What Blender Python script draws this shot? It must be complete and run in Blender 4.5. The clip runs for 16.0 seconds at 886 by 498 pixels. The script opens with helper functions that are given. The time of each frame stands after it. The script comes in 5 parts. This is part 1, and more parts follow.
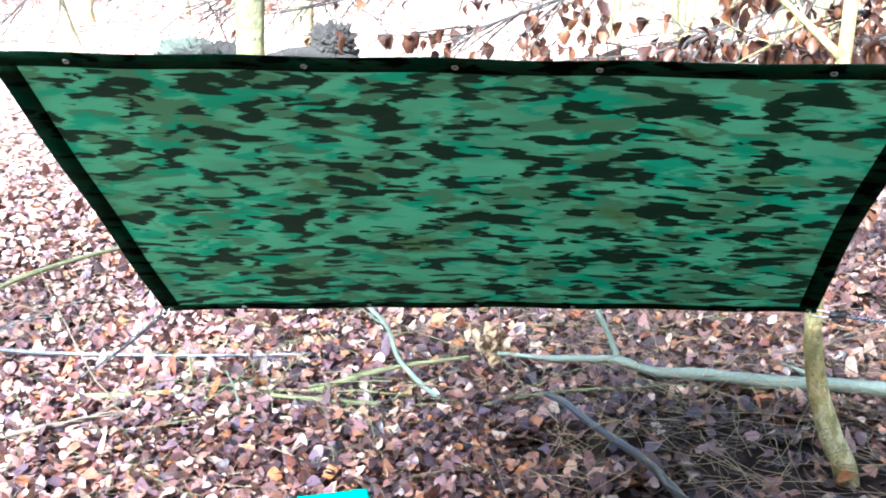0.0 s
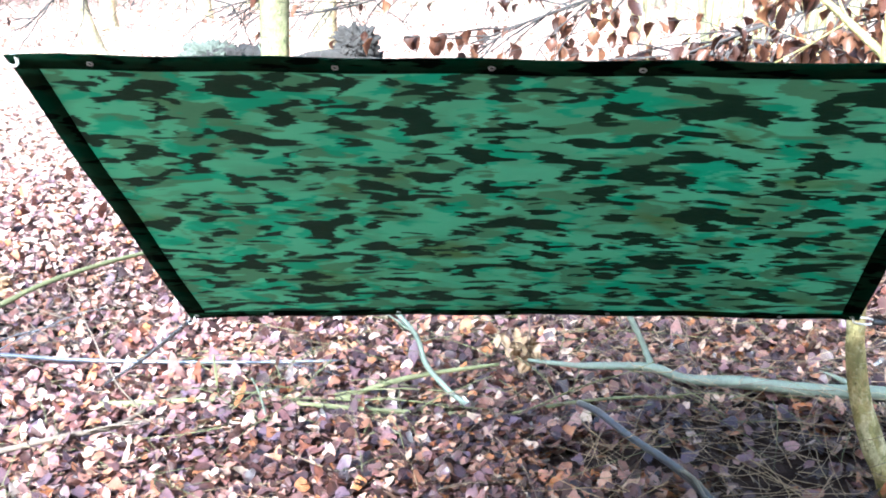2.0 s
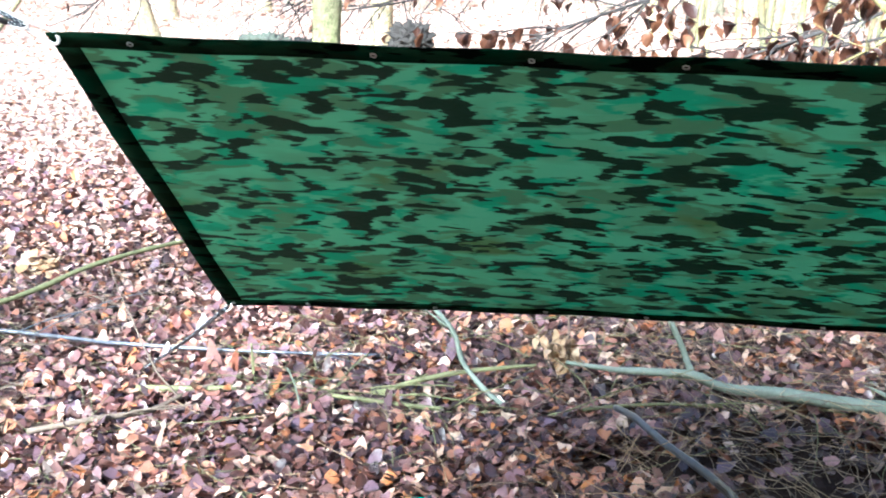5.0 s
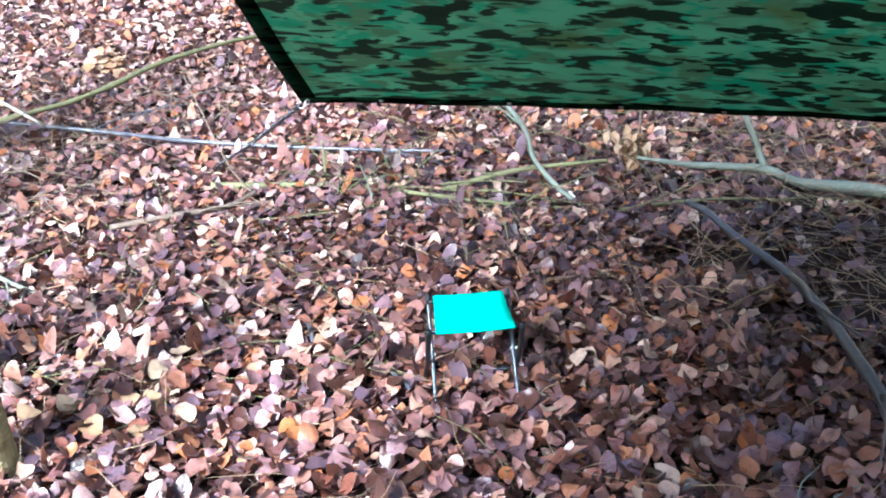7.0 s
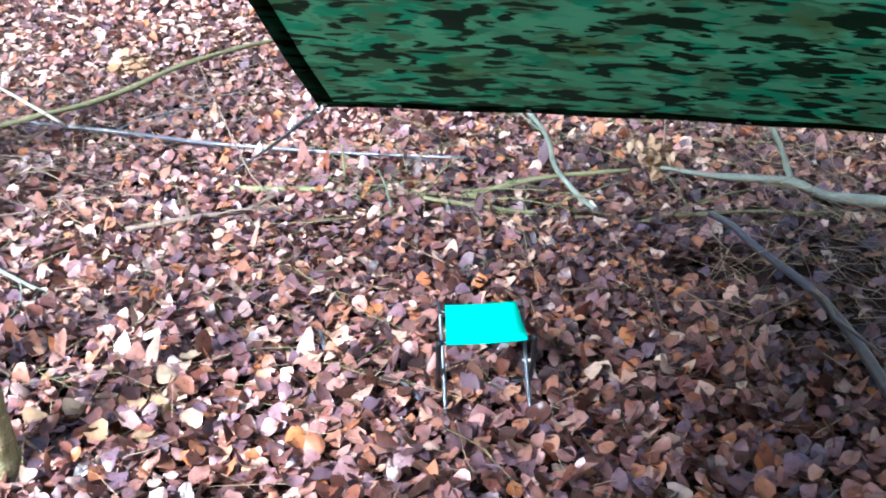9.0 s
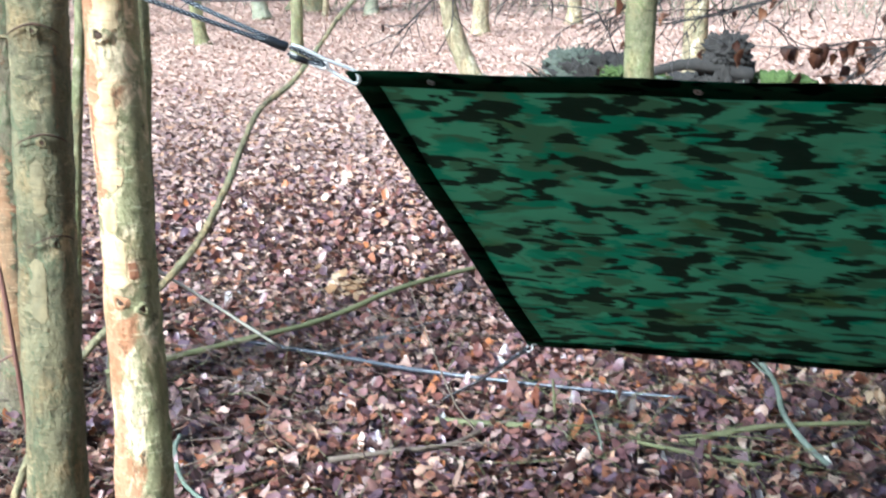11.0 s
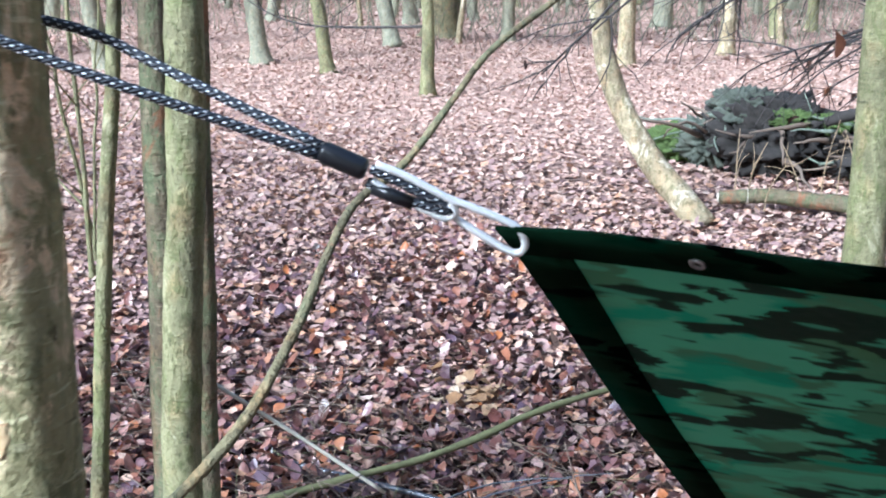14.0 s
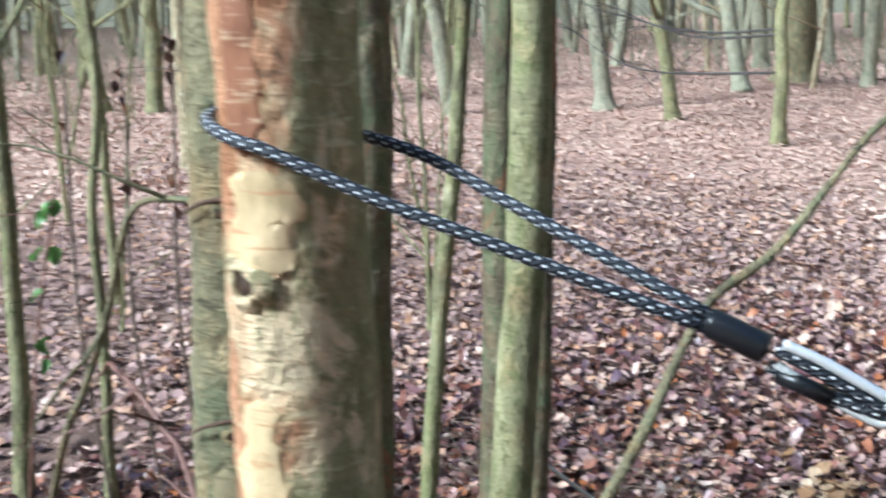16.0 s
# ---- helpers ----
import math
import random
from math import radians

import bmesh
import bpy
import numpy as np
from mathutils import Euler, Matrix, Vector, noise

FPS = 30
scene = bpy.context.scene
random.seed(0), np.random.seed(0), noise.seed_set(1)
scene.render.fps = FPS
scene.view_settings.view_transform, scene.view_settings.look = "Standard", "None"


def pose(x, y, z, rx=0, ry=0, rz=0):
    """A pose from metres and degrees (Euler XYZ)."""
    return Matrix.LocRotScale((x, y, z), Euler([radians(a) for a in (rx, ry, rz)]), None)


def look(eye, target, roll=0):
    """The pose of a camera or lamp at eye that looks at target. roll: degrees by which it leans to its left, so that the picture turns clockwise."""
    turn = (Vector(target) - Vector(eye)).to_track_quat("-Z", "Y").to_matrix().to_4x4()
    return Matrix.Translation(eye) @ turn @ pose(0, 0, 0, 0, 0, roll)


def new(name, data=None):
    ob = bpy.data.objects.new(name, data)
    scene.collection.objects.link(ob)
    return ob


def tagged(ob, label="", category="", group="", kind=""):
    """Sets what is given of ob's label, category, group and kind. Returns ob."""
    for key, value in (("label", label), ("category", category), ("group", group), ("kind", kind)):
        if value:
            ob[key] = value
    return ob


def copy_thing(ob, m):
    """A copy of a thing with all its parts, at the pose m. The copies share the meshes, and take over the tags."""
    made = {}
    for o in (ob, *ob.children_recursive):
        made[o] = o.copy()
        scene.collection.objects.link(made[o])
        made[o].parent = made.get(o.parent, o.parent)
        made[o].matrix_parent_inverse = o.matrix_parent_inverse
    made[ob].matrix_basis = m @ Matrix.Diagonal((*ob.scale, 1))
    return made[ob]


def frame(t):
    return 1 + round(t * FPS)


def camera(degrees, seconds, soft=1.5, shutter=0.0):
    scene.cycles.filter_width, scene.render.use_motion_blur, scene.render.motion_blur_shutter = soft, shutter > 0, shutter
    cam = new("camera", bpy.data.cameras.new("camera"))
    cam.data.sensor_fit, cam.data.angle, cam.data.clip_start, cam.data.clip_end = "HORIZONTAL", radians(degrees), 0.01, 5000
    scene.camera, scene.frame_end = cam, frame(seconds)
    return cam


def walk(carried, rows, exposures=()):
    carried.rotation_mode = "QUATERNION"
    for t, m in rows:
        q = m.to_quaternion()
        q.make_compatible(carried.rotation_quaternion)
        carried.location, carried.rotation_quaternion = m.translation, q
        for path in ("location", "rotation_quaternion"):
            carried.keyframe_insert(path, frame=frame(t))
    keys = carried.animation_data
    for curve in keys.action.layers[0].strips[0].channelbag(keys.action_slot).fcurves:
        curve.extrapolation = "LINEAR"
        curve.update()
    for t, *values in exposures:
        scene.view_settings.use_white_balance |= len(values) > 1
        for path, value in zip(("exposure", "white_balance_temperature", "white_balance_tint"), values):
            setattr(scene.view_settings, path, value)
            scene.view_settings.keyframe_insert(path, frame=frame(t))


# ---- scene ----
cam = camera(41.9, 16.0, 1.9, 0.5)
PATH = [
    (0, (0.127, 0.691, 1.708), (-0.035, 2.608, 1.161), 2.1),
    (0.5, (0.135, 0.715, 1.703), (-0.042, 2.631, 1.158), 2.0),
    (1, (0.136, 0.737, 1.702), (-0.059, 2.651, 1.157), 1.9),
    (1.5, (0.117, 0.756, 1.696), (-0.085, 2.67, 1.153), 1.8),
    (2, (0.091, 0.771, 1.694), (-0.108, 2.685, 1.15), 1.7),
    (2.5, (0.072, 0.758, 1.692), (-0.117, 2.672, 1.145), 1.7),
    (3, (0.017, 0.736, 1.679), (-0.14, 2.653, 1.128), 2.0),
    (3.2, (-0.011, 0.719, 1.67), (-0.154, 2.636, 1.12), 2.2),
    (5.3, (0.132, 0.828, 1.674), (-0.186, 2.726, 1.128), 3.0),
    (5.5, (0.127, 0.841, 1.682), (-0.208, 2.728, 1.112), 2.7),
    (6, (0.089, 0.826, 1.673), (-0.262, 2.682, 1.014), 2.4),
    (6.5, (0.072, 0.8, 1.675), (-0.276, 2.598, 0.872), 2.2),
    (7, (0.063, 0.786, 1.676), (-0.276, 2.549, 0.797), 2.0),
    (7.5, (0.053, 0.794, 1.675), (-0.285, 2.555, 0.789), 2.1),
    (8, (0.051, 0.805, 1.67), (-0.29, 2.567, 0.787), 2.3),
    (8.5, (0.068, 0.824, 1.669), (-0.286, 2.585, 0.789), 2.5),
    (9, (0.097, 0.849, 1.661), (-0.296, 2.605, 0.788), 2.3),
    (9.5, (0.103, 0.872, 1.66), (-0.366, 2.622, 0.813), 2.0),
    (9.8, (0.121, 0.874, 1.656), (-0.43, 2.63, 0.874), 1.5),
    (10, (0.12, 0.891, 1.681), (-0.487, 2.649, 0.945), 0.5),
    (10.2, (0.14, 0.943, 1.706), (-0.55, 2.689, 1.017), -0.9),
    (12.3, (-0.221, 1.238, 1.663), (-1.081, 2.993, 1.235), 1.6),
    (12.5, (-0.239, 1.35, 1.664), (-1.121, 3.093, 1.233), 1.4),
    (13, (-0.302, 1.687, 1.66), (-1.257, 3.388, 1.22), 0.6),
    (13.5, (-0.439, 1.916, 1.632), (-1.423, 3.598, 1.181), 0.5),
    (14, (-0.582, 2.137, 1.642), (-1.567, 3.802, 1.134), 0.4),
    (14.5, (-0.603, 2.288, 1.649), (-1.657, 3.902, 1.114), -0.5),
    (15, (-0.642, 2.377, 1.658), (-1.814, 3.914, 1.141), -1.4),
    (15.5, (-0.746, 2.376, 1.659), (-2.05, 3.814, 1.182), -1.4),
    (16, (-0.755, 2.319, 1.678), (-2.195, 3.636, 1.243), -1.2),
]
EXPOSURES = ((0, 3.2, 4850, 2), (3.0, 3.15, 4850, 2), (5.5, 2.65, 4950, 0), (6.0, 2.5, 4950, 2), (7.0, 2.5, 4950, 8), (9.0, 2.45, 4950, 8), (10.2, 2.0, 4750, -4), (12.3, 1.5, 4950, 5), (13.0, 1.58, 4850, 5), (13.5, 1.42, 4780, 6), (14.5, 1.4, 4700, 4), (15.3, 1.4, 4750, 2), (16.0, 1.2, 4850, 0))
walk(cam, [(t, look(e, g, r)) for t, e, g, r in PATH], EXPOSURES)

# ---- light ----
SUN_AZ, SUN_EL = math.radians(250), math.radians(36)   # from +x, anticlockwise
world = bpy.data.worlds.new("sky")
scene.world = world
world.use_nodes = True
wn = world.node_tree
sky = wn.nodes.new("ShaderNodeTexSky")
sky.sky_type, sky.sun_disc = "NISHITA", False
sky.sun_elevation, sky.sun_rotation = SUN_EL, math.radians(90) - SUN_AZ
sky.air_density, sky.dust_density = 1.0, 3.5
wn.links.new(sky.outputs[0], wn.nodes["Background"].inputs[0])
wn.nodes["Background"].inputs[1].default_value = 0.08
sun = new("sun", bpy.data.lights.new("sun", "SUN"))
sun.data.energy, sun.data.angle, sun.data.color = 4.8, math.radians(16), (1.0, 0.92, 0.81)
sd = Vector((math.cos(SUN_AZ) * math.cos(SUN_EL), math.sin(SUN_AZ) * math.cos(SUN_EL), math.sin(SUN_EL)))
sun.matrix_world = look(sd * 50, (0, 0, 0))


# ---- materials ----
class Mat:
    """A node material with short calls for the nodes used below."""

    def __init__(self, name):
        self.m = bpy.data.materials.new(name)
        self.m.use_nodes = True
        self.t = self.m.node_tree
        self.b = self.t.nodes["Principled BSDF"]
        self.out = self.t.nodes["Material Output"]

    def n(self, kind, **values):
        node = self.t.nodes.new("ShaderNode" + kind)
        for key, value in values.items():
            if key == "op":
                node.operation = value
            elif key == "blend":
                node.blend_type = value
            else:
                node.inputs[key.replace("_", " ")].default_value = value
        return node

    def l(self, a, b):
        self.t.links.new(a, b)
        return b.node

    def coord(self, kind="Object", scale=(1, 1, 1)):
        c = self.t.nodes.new("ShaderNodeTexCoord")
        m = self.n("Mapping")
        m.inputs["Scale"].default_value = scale
        self.l(c.outputs[kind], m.inputs["Vector"])
        info = self.t.nodes.new("ShaderNodeObjectInfo")
        k = self.n("Math", op="MULTIPLY")
        k.inputs[1].default_value = 37.0
        self.l(info.outputs["Random"], k.inputs[0])
        if kind == "Object":
            self.l(k.outputs[0], m.inputs["Location"])
        return m.outputs[0]

    def noise(self, vec, scale, detail=4, rough=0.55, distort=0.0):
        n = self.n("TexNoise", Scale=scale, Detail=detail, Roughness=rough, Distortion=distort)
        self.l(vec, n.inputs["Vector"])
        return n.outputs["Fac"]

    def ramp(self, fac, stops, mode="LINEAR"):
        r = self.t.nodes.new("ShaderNodeValToRGB")
        r.color_ramp.interpolation = mode
        while len(r.color_ramp.elements) < len(stops):
            r.color_ramp.elements.new(0.5)
        for e, (p, c) in zip(r.color_ramp.elements, stops):
            e.position = p
            e.color = (*c, 1) if isinstance(c, tuple) else (c, c, c, 1)
        self.l(fac, r.inputs[0])
        return r.outputs[0]

    def mix(self, fac, a, b, blend="MIX"):
        m = self.t.nodes.new("ShaderNodeMix")
        m.data_type, m.blend_type = "RGBA", blend
        for s, v in ((0, fac), (6, a), (7, b)):
            if isinstance(v, bpy.types.NodeSocket):
                self.l(v, m.inputs[s])
            elif isinstance(v, tuple):
                m.inputs[s].default_value = (*v, 1)
            else:
                m.inputs[s].default_value = v
        return m.outputs[2]

    def math(self, op, a, b=0.0):
        m = self.t.nodes.new("ShaderNodeMath")
        m.operation = op
        for s, v in ((0, a), (1, b)):
            if isinstance(v, bpy.types.NodeSocket):
                self.l(v, m.inputs[s])
            else:
                m.inputs[s].default_value = v
        return m.outputs[0]

    def finish(self, color=None, rough=0.7, bump=None, strength=0.4, dist=0.01, metal=0.0, spec=0.5):
        if color is not None:
            if isinstance(color, tuple):
                self.b.inputs["Base Color"].default_value = (*color, 1)
            else:
                self.l(color, self.b.inputs["Base Color"])
        if isinstance(rough, bpy.types.NodeSocket):
            self.l(rough, self.b.inputs["Roughness"])
        else:
            self.b.inputs["Roughness"].default_value = rough
        self.b.inputs["Metallic"].default_value = metal
        self.b.inputs["Specular IOR Level"].default_value = spec
        if bump is not None:
            k = self.n("Bump", Strength=strength, Distance=dist)
            self.l(bump, k.inputs["Height"])
            self.l(k.outputs[0], self.b.inputs["Normal"])
        return self.m


# The lilac stops put the sky's reflection on wet leaves into the colour.
LEAF_STOPS = [(0.0, (0.03, 0.012, 0.008)), (0.16, (0.09, 0.036, 0.026)), (0.3, (0.13, 0.082, 0.108)), (0.44, (0.17, 0.056, 0.03)), (0.56, (0.2, 0.115, 0.132)),
              (0.7, (0.27, 0.11, 0.06)), (0.82, (0.34, 0.19, 0.17)), (0.9, (0.36, 0.125, 0.035)), (0.965, (0.42, 0.27, 0.21)), (1.0, (0.54, 0.39, 0.3))]


def leaf_material(name, stops, translucent=0.18, gloss=0.3, spots_amount=0.6, grain_amount=0.5, spec=0.42):
    a = Mat(name)
    g = a.t.nodes.new("ShaderNodeNewGeometry")
    info = a.t.nodes.new("ShaderNodeObjectInfo")
    r = a.math("FRACT", a.math("ADD", g.outputs["Random Per Island"], info.outputs["Random"]))
    base = a.ramp(r, stops)
    c = a.t.nodes.new("ShaderNodeTexCoord").outputs["Object"]
    grain = a.noise(c, 55, 4)
    spots = a.noise(c, 16, 3)
    col = a.mix(grain_amount, base, a.ramp(grain, [(0.3, 0.35), (0.7, 1.0)]), "MULTIPLY")
    col = a.mix(a.ramp(spots, [(0.58, 0.0), (0.7, spots_amount)]), col, (0.05, 0.028, 0.022))
    m = a.finish(col, a.ramp(grain, [(0.3, gloss), (0.7, gloss + 0.2)]), grain, 0.5, 0.006, spec=spec)
    tr = a.n("BsdfTranslucent")
    a.l(col, tr.inputs["Color"])
    mx = a.n("MixShader", Fac=translucent)
    a.l(a.b.outputs[0], mx.inputs[1])
    a.l(tr.outputs[0], mx.inputs[2])
    a.l(mx.outputs[0], a.out.inputs["Surface"])
    return m


def ground_material():
    a = Mat("leaf_floor")
    c = a.t.nodes.new("ShaderNodeTexCoord").outputs["Object"]
    wob = a.n("TexNoise", Scale=9.0, Detail=2.0)
    a.l(c, wob.inputs["Vector"])
    v = a.n("TexVoronoi", Scale=13.0)
    v.inputs["Randomness"].default_value = 1.0
    mv = a.n("VectorMath")
    mv.operation = "MULTIPLY_ADD"
    a.l(wob.outputs["Color"], mv.inputs[0])
    mv.inputs[1].default_value = (0.1, 0.1, 0.1)
    a.l(c, mv.inputs[2])
    a.l(mv.outputs[0], v.inputs["Vector"])
    sep = a.n("SeparateColor")
    a.l(v.outputs["Color"], sep.inputs[0])
    col = a.ramp(sep.outputs[0], [(0.0, (0.1, 0.05, 0.043)), (0.3, (0.23, 0.12, 0.1)), (0.65, (0.38, 0.22, 0.17)), (1.0, (0.6, 0.42, 0.33))])
    big = a.noise(c, 0.9, 4)
    fine = a.noise(c, 60, 4)
    col = a.mix(0.6, col, a.ramp(fine, [(0.3, 0.5), (0.7, 1.0)]), "MULTIPLY")
    col = a.mix(0.3, col, a.ramp(big, [(0.3, 0.5), (0.7, 1.0)]), "MULTIPLY")
    # Shade of the leaf gaps is painted near the shelter, misty light far off.
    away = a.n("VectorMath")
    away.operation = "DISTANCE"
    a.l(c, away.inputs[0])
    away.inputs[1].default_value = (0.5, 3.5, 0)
    # mask that brightens the floor colour with distance, in place of light
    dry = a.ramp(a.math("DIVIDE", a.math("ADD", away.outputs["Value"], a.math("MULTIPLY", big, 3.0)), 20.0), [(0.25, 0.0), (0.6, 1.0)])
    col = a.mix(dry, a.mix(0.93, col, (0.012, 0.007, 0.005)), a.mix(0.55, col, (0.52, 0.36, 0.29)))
    h = a.math("ADD", a.math("MULTIPLY", v.outputs["Distance"], 1.2), fine)
    return a.finish(col, 0.8, h, 0.8, 0.03, spec=0.1)


def bark_material(name, dark, mid, pale, moss, peel, moss_at=0.55, peel_at=0.62, pale_at=0.6, sides=None, lines_amount=0.25, mottle_amount=0.55, stain_amount=0.6):
    """Smooth winter bark: mottled ground colour, pale and peeled patches, algae, lenticels.
    sides: compass angles (degrees) on which the pale patches and the algae gather."""
    a = Mat(name)
    c = a.coord("Object", (1, 1, 0.55))
    ch = a.coord("Object", (1, 1, 5.0))

    def patch(value, at, soft, full, angle):
        if angle is not None:
            k = a.n("VectorMath")
            k.operation = "DOT_PRODUCT"
            a.l(a.t.nodes.new("ShaderNodeTexCoord").outputs["Object"], k.inputs[0])
            k.inputs[1].default_value = (math.cos(math.radians(angle)), math.sin(math.radians(angle)), 0)
            value = a.math("ADD", value, a.math("MULTIPLY", k.outputs["Value"], 2.6))
        return a.ramp(value, [(at, 0.0), (at + soft, full)])

    big = a.noise(c, 9, 6, 0.65, 0.8)
    col = a.ramp(big, [(0.28, dark), (0.48, mid), (0.72, tuple(min(x * 1.45, 0.9) for x in mid))])
    col = a.mix(patch(a.noise(c, 6.5, 6, 0.7, 1.0), pale_at, 0.06, 1.0, sides[0] if sides else None), col, pale)
    tint = a.noise(c, 17, 4, 0.6)
    col = a.mix(a.ramp(tint, [(0.5, 0.0), (0.72, 0.55)]), col, tuple(min(x * k, 0.95) for x, k in zip(pale, (1.0, 0.72, 0.5))))
    col = a.mix(patch(a.noise(c, 13.0, 6, 0.75, 0.8), moss_at, 0.08, 0.85, sides[1] if sides else None), col, moss)
    mottle = a.noise(c, 34, 5, 0.7)
    col = a.mix(a.ramp(mottle, [(0.53, 0.0), (0.58, mottle_amount)]), col, tuple(x * 0.7 for x in moss))
    stain = a.noise(c, 4.0, 5, 0.7, 0.8)
    col = a.mix(a.ramp(stain, [(0.52, 0.0), (0.66, stain_amount)]), col, dark)
    col = a.mix(patch(a.noise(c, 6.3, 5, 0.68, 1.2), peel_at, 0.05, 0.8, sides[2] if sides else None), col, peel)
    lines = a.noise(ch, 24, 3, 0.6)
    col = a.mix(a.ramp(lines, [(0.6, 0.0), (0.66, lines_amount)]), col, tuple(min(x * 1.2, 0.85) for x in pale))
    lent = a.noise(ch, 11, 3, 0.5)
    col = a.mix(a.ramp(lent, [(0.69, 0.0), (0.73, 0.6)]), col, tuple(x * 0.4 for x in dark))
    specks = a.noise(c, 48, 4, 0.7)
    col = a.mix(a.ramp(specks, [(0.62, 0.0), (0.7, 0.75)]), col, tuple(x * 0.5 for x in dark))
    fine = a.noise(c, 120, 5, 0.7)
    col = a.mix(0.5, col, a.ramp(fine, [(0.3, 0.5), (0.7, 1.15)]), "MULTIPLY")
    h = a.math("ADD", a.math("MULTIPLY", lines, 0.4), a.math("ADD", a.math("MULTIPLY", fine, 0.5), a.math("ADD", a.math("MULTIPLY", big, 1.6), a.math("ADD", mottle, specks))))
    return a.finish(col, 0.78, h, 0.9, 0.012, spec=0.3)


def camo_material(name, cols, translucent, gloss, spec=0.15):
    """Printed tarpaulin: long horizontal ragged blotches in four greens, coordinates in metres of cloth."""
    a = Mat(name)
    uv = a.t.nodes.new("ShaderNodeTexCoord").outputs["UV"]

    def stretched(sx, sy, ox=0.0):
        m = a.n("Mapping")
        m.inputs["Scale"].default_value = (sx, sy, 1)
        m.inputs["Location"].default_value = (ox, ox * 0.7, ox * 1.3)
        a.l(uv, m.inputs["Vector"])
        return m.outputs[0]

    # the torn, brushed ends of every blotch: the print slips sideways from thread to thread
    slip = a.math("ADD", a.math("MULTIPLY", a.math("SUBTRACT", a.noise(stretched(5, 75), 1.0, 3.0, 0.6), 0.5), 0.075), a.math("MULTIPLY", a.math("SUBTRACT", a.noise(stretched(16, 150, 4.0), 1.0, 1.0), 0.5), 0.03))
    shift = a.n("CombineXYZ")
    a.l(slip, shift.inputs[0])
    warped = a.n("VectorMath")
    a.l(uv, warped.inputs[0])
    a.l(shift.outputs[0], warped.inputs[1])

    def layer(scale, sx, sy, ox, distort, lo, hi, detail=3.0):
        m = a.n("Mapping")
        m.inputs["Scale"].default_value = (sx, sy, 1)
        m.inputs["Location"].default_value = (ox, ox * 0.7, ox * 1.3)
        a.l(warped.outputs[0], m.inputs["Vector"])
        return a.ramp(a.noise(m.outputs[0], scale, detail, 0.5, distort), [(lo, 0.0), (hi, 1.0)])

    base, pale, teal, olive, dark = cols
    col = a.mix(layer(8.0, 1.0, 1.5, 3.1, 0.6, 0.46, 0.48, 1.5), base, pale)
    col = a.mix(a.math("MULTIPLY", layer(4.0, 1.0, 1.3, 31.7, 0.4, 0.5, 0.6, 1.0), 0.45), col, base)
    col = a.mix(a.math("MULTIPLY", layer(9.0, 1.0, 1.3, 11.7, 0.8, 0.54, 0.6, 2.0), 0.75), col, teal)
    col = a.mix(a.math("MULTIPLY", layer(3.0, 1.0, 1.3, 21.3, 0.4, 0.62, 0.7, 1.0), 0.7), col, olive)
    col = a.mix(layer(11.0, 0.85, 1.3, 7.9, 0.5, 0.555, 0.565, 1.0), col, dark)
    col = a.mix(layer(15.0, 0.7, 2.2, 27.4, 0.4, 0.635, 0.65, 0.5), col, dark)
    col = a.mix(a.math("MULTIPLY", layer(9.0, 1.0, 2.2, 17.9, 0.8, 0.63, 0.65, 1.0), 0.7), col, pale)
    weave = a.t.nodes.new("ShaderNodeTexWave")
    weave.inputs["Scale"].default_value = 130
    a.l(uv, weave.inputs["Vector"])
    crinkle = a.noise(uv, 9, 5)
    col = a.mix(0.25, col, a.ramp(crinkle, [(0.3, 0.6), (0.7, 1.0)]), "MULTIPLY")
    m = a.finish(col, gloss, a.math("ADD", a.math("MULTIPLY", crinkle, 2.0), a.math("MULTIPLY", weave.outputs["Fac"], 0.05)), 0.25, 0.01, spec=spec)
    if translucent:
        tr = a.n("BsdfTranslucent")
        a.l(col, tr.inputs["Color"])
        mx = a.n("MixShader", Fac=translucent)
        a.l(a.b.outputs[0], mx.inputs[1])
        a.l(tr.outputs[0], mx.inputs[2])
        a.l(mx.outputs[0], a.out.inputs["Surface"])
    return m


def cord_material():
    """Black braided sheath with small white flecks in staggered rows; UV: turns round, metres along."""
    a = Mat("bungee_sheath")
    sep = a.n("SeparateXYZ")
    a.l(a.t.nodes.new("ShaderNodeTexCoord").outputs["UV"], sep.inputs[0])
    v = a.math("DIVIDE", sep.outputs[1], 0.0058)
    row = a.math("FLOOR", v)
    u = a.math("FRACT", a.math("ADD", a.math("MULTIPLY", sep.outputs[0], 4.0), a.math("MULTIPLY", row, 0.5)))
    fleck = a.math("MULTIPLY", a.math("LESS_THAN", u, 0.2), a.math("LESS_THAN", a.math("FRACT", v), 0.5))
    strand = a.math("SINE", a.math("MULTIPLY", a.math("ADD", v, a.math("MULTIPLY", sep.outputs[0], 6.0)), 6.283))
    col = a.mix(fleck, (0.022, 0.026, 0.036), (0.88, 0.9, 0.92))
    return a.finish(col, 0.55, strand, 0.5, 0.001)


def plain(name, col, rough, metal=0.0, grain=40, vary=0.35, bump=0.15, spec=0.5):
    a = Mat(name)
    c = a.coord()
    n1, n2 = a.noise(c, grain, 5), a.noise(c, grain * 0.15, 4)
    k = a.mix(vary, col, a.ramp(n1, [(0.3, 0.45), (0.7, 1.1)]), "MULTIPLY")
    k = a.mix(vary, k, a.ramp(n2, [(0.3, 0.6), (0.7, 1.1)]), "MULTIPLY")
    return a.finish(k, rough, n1, bump, 0.004, metal, spec)


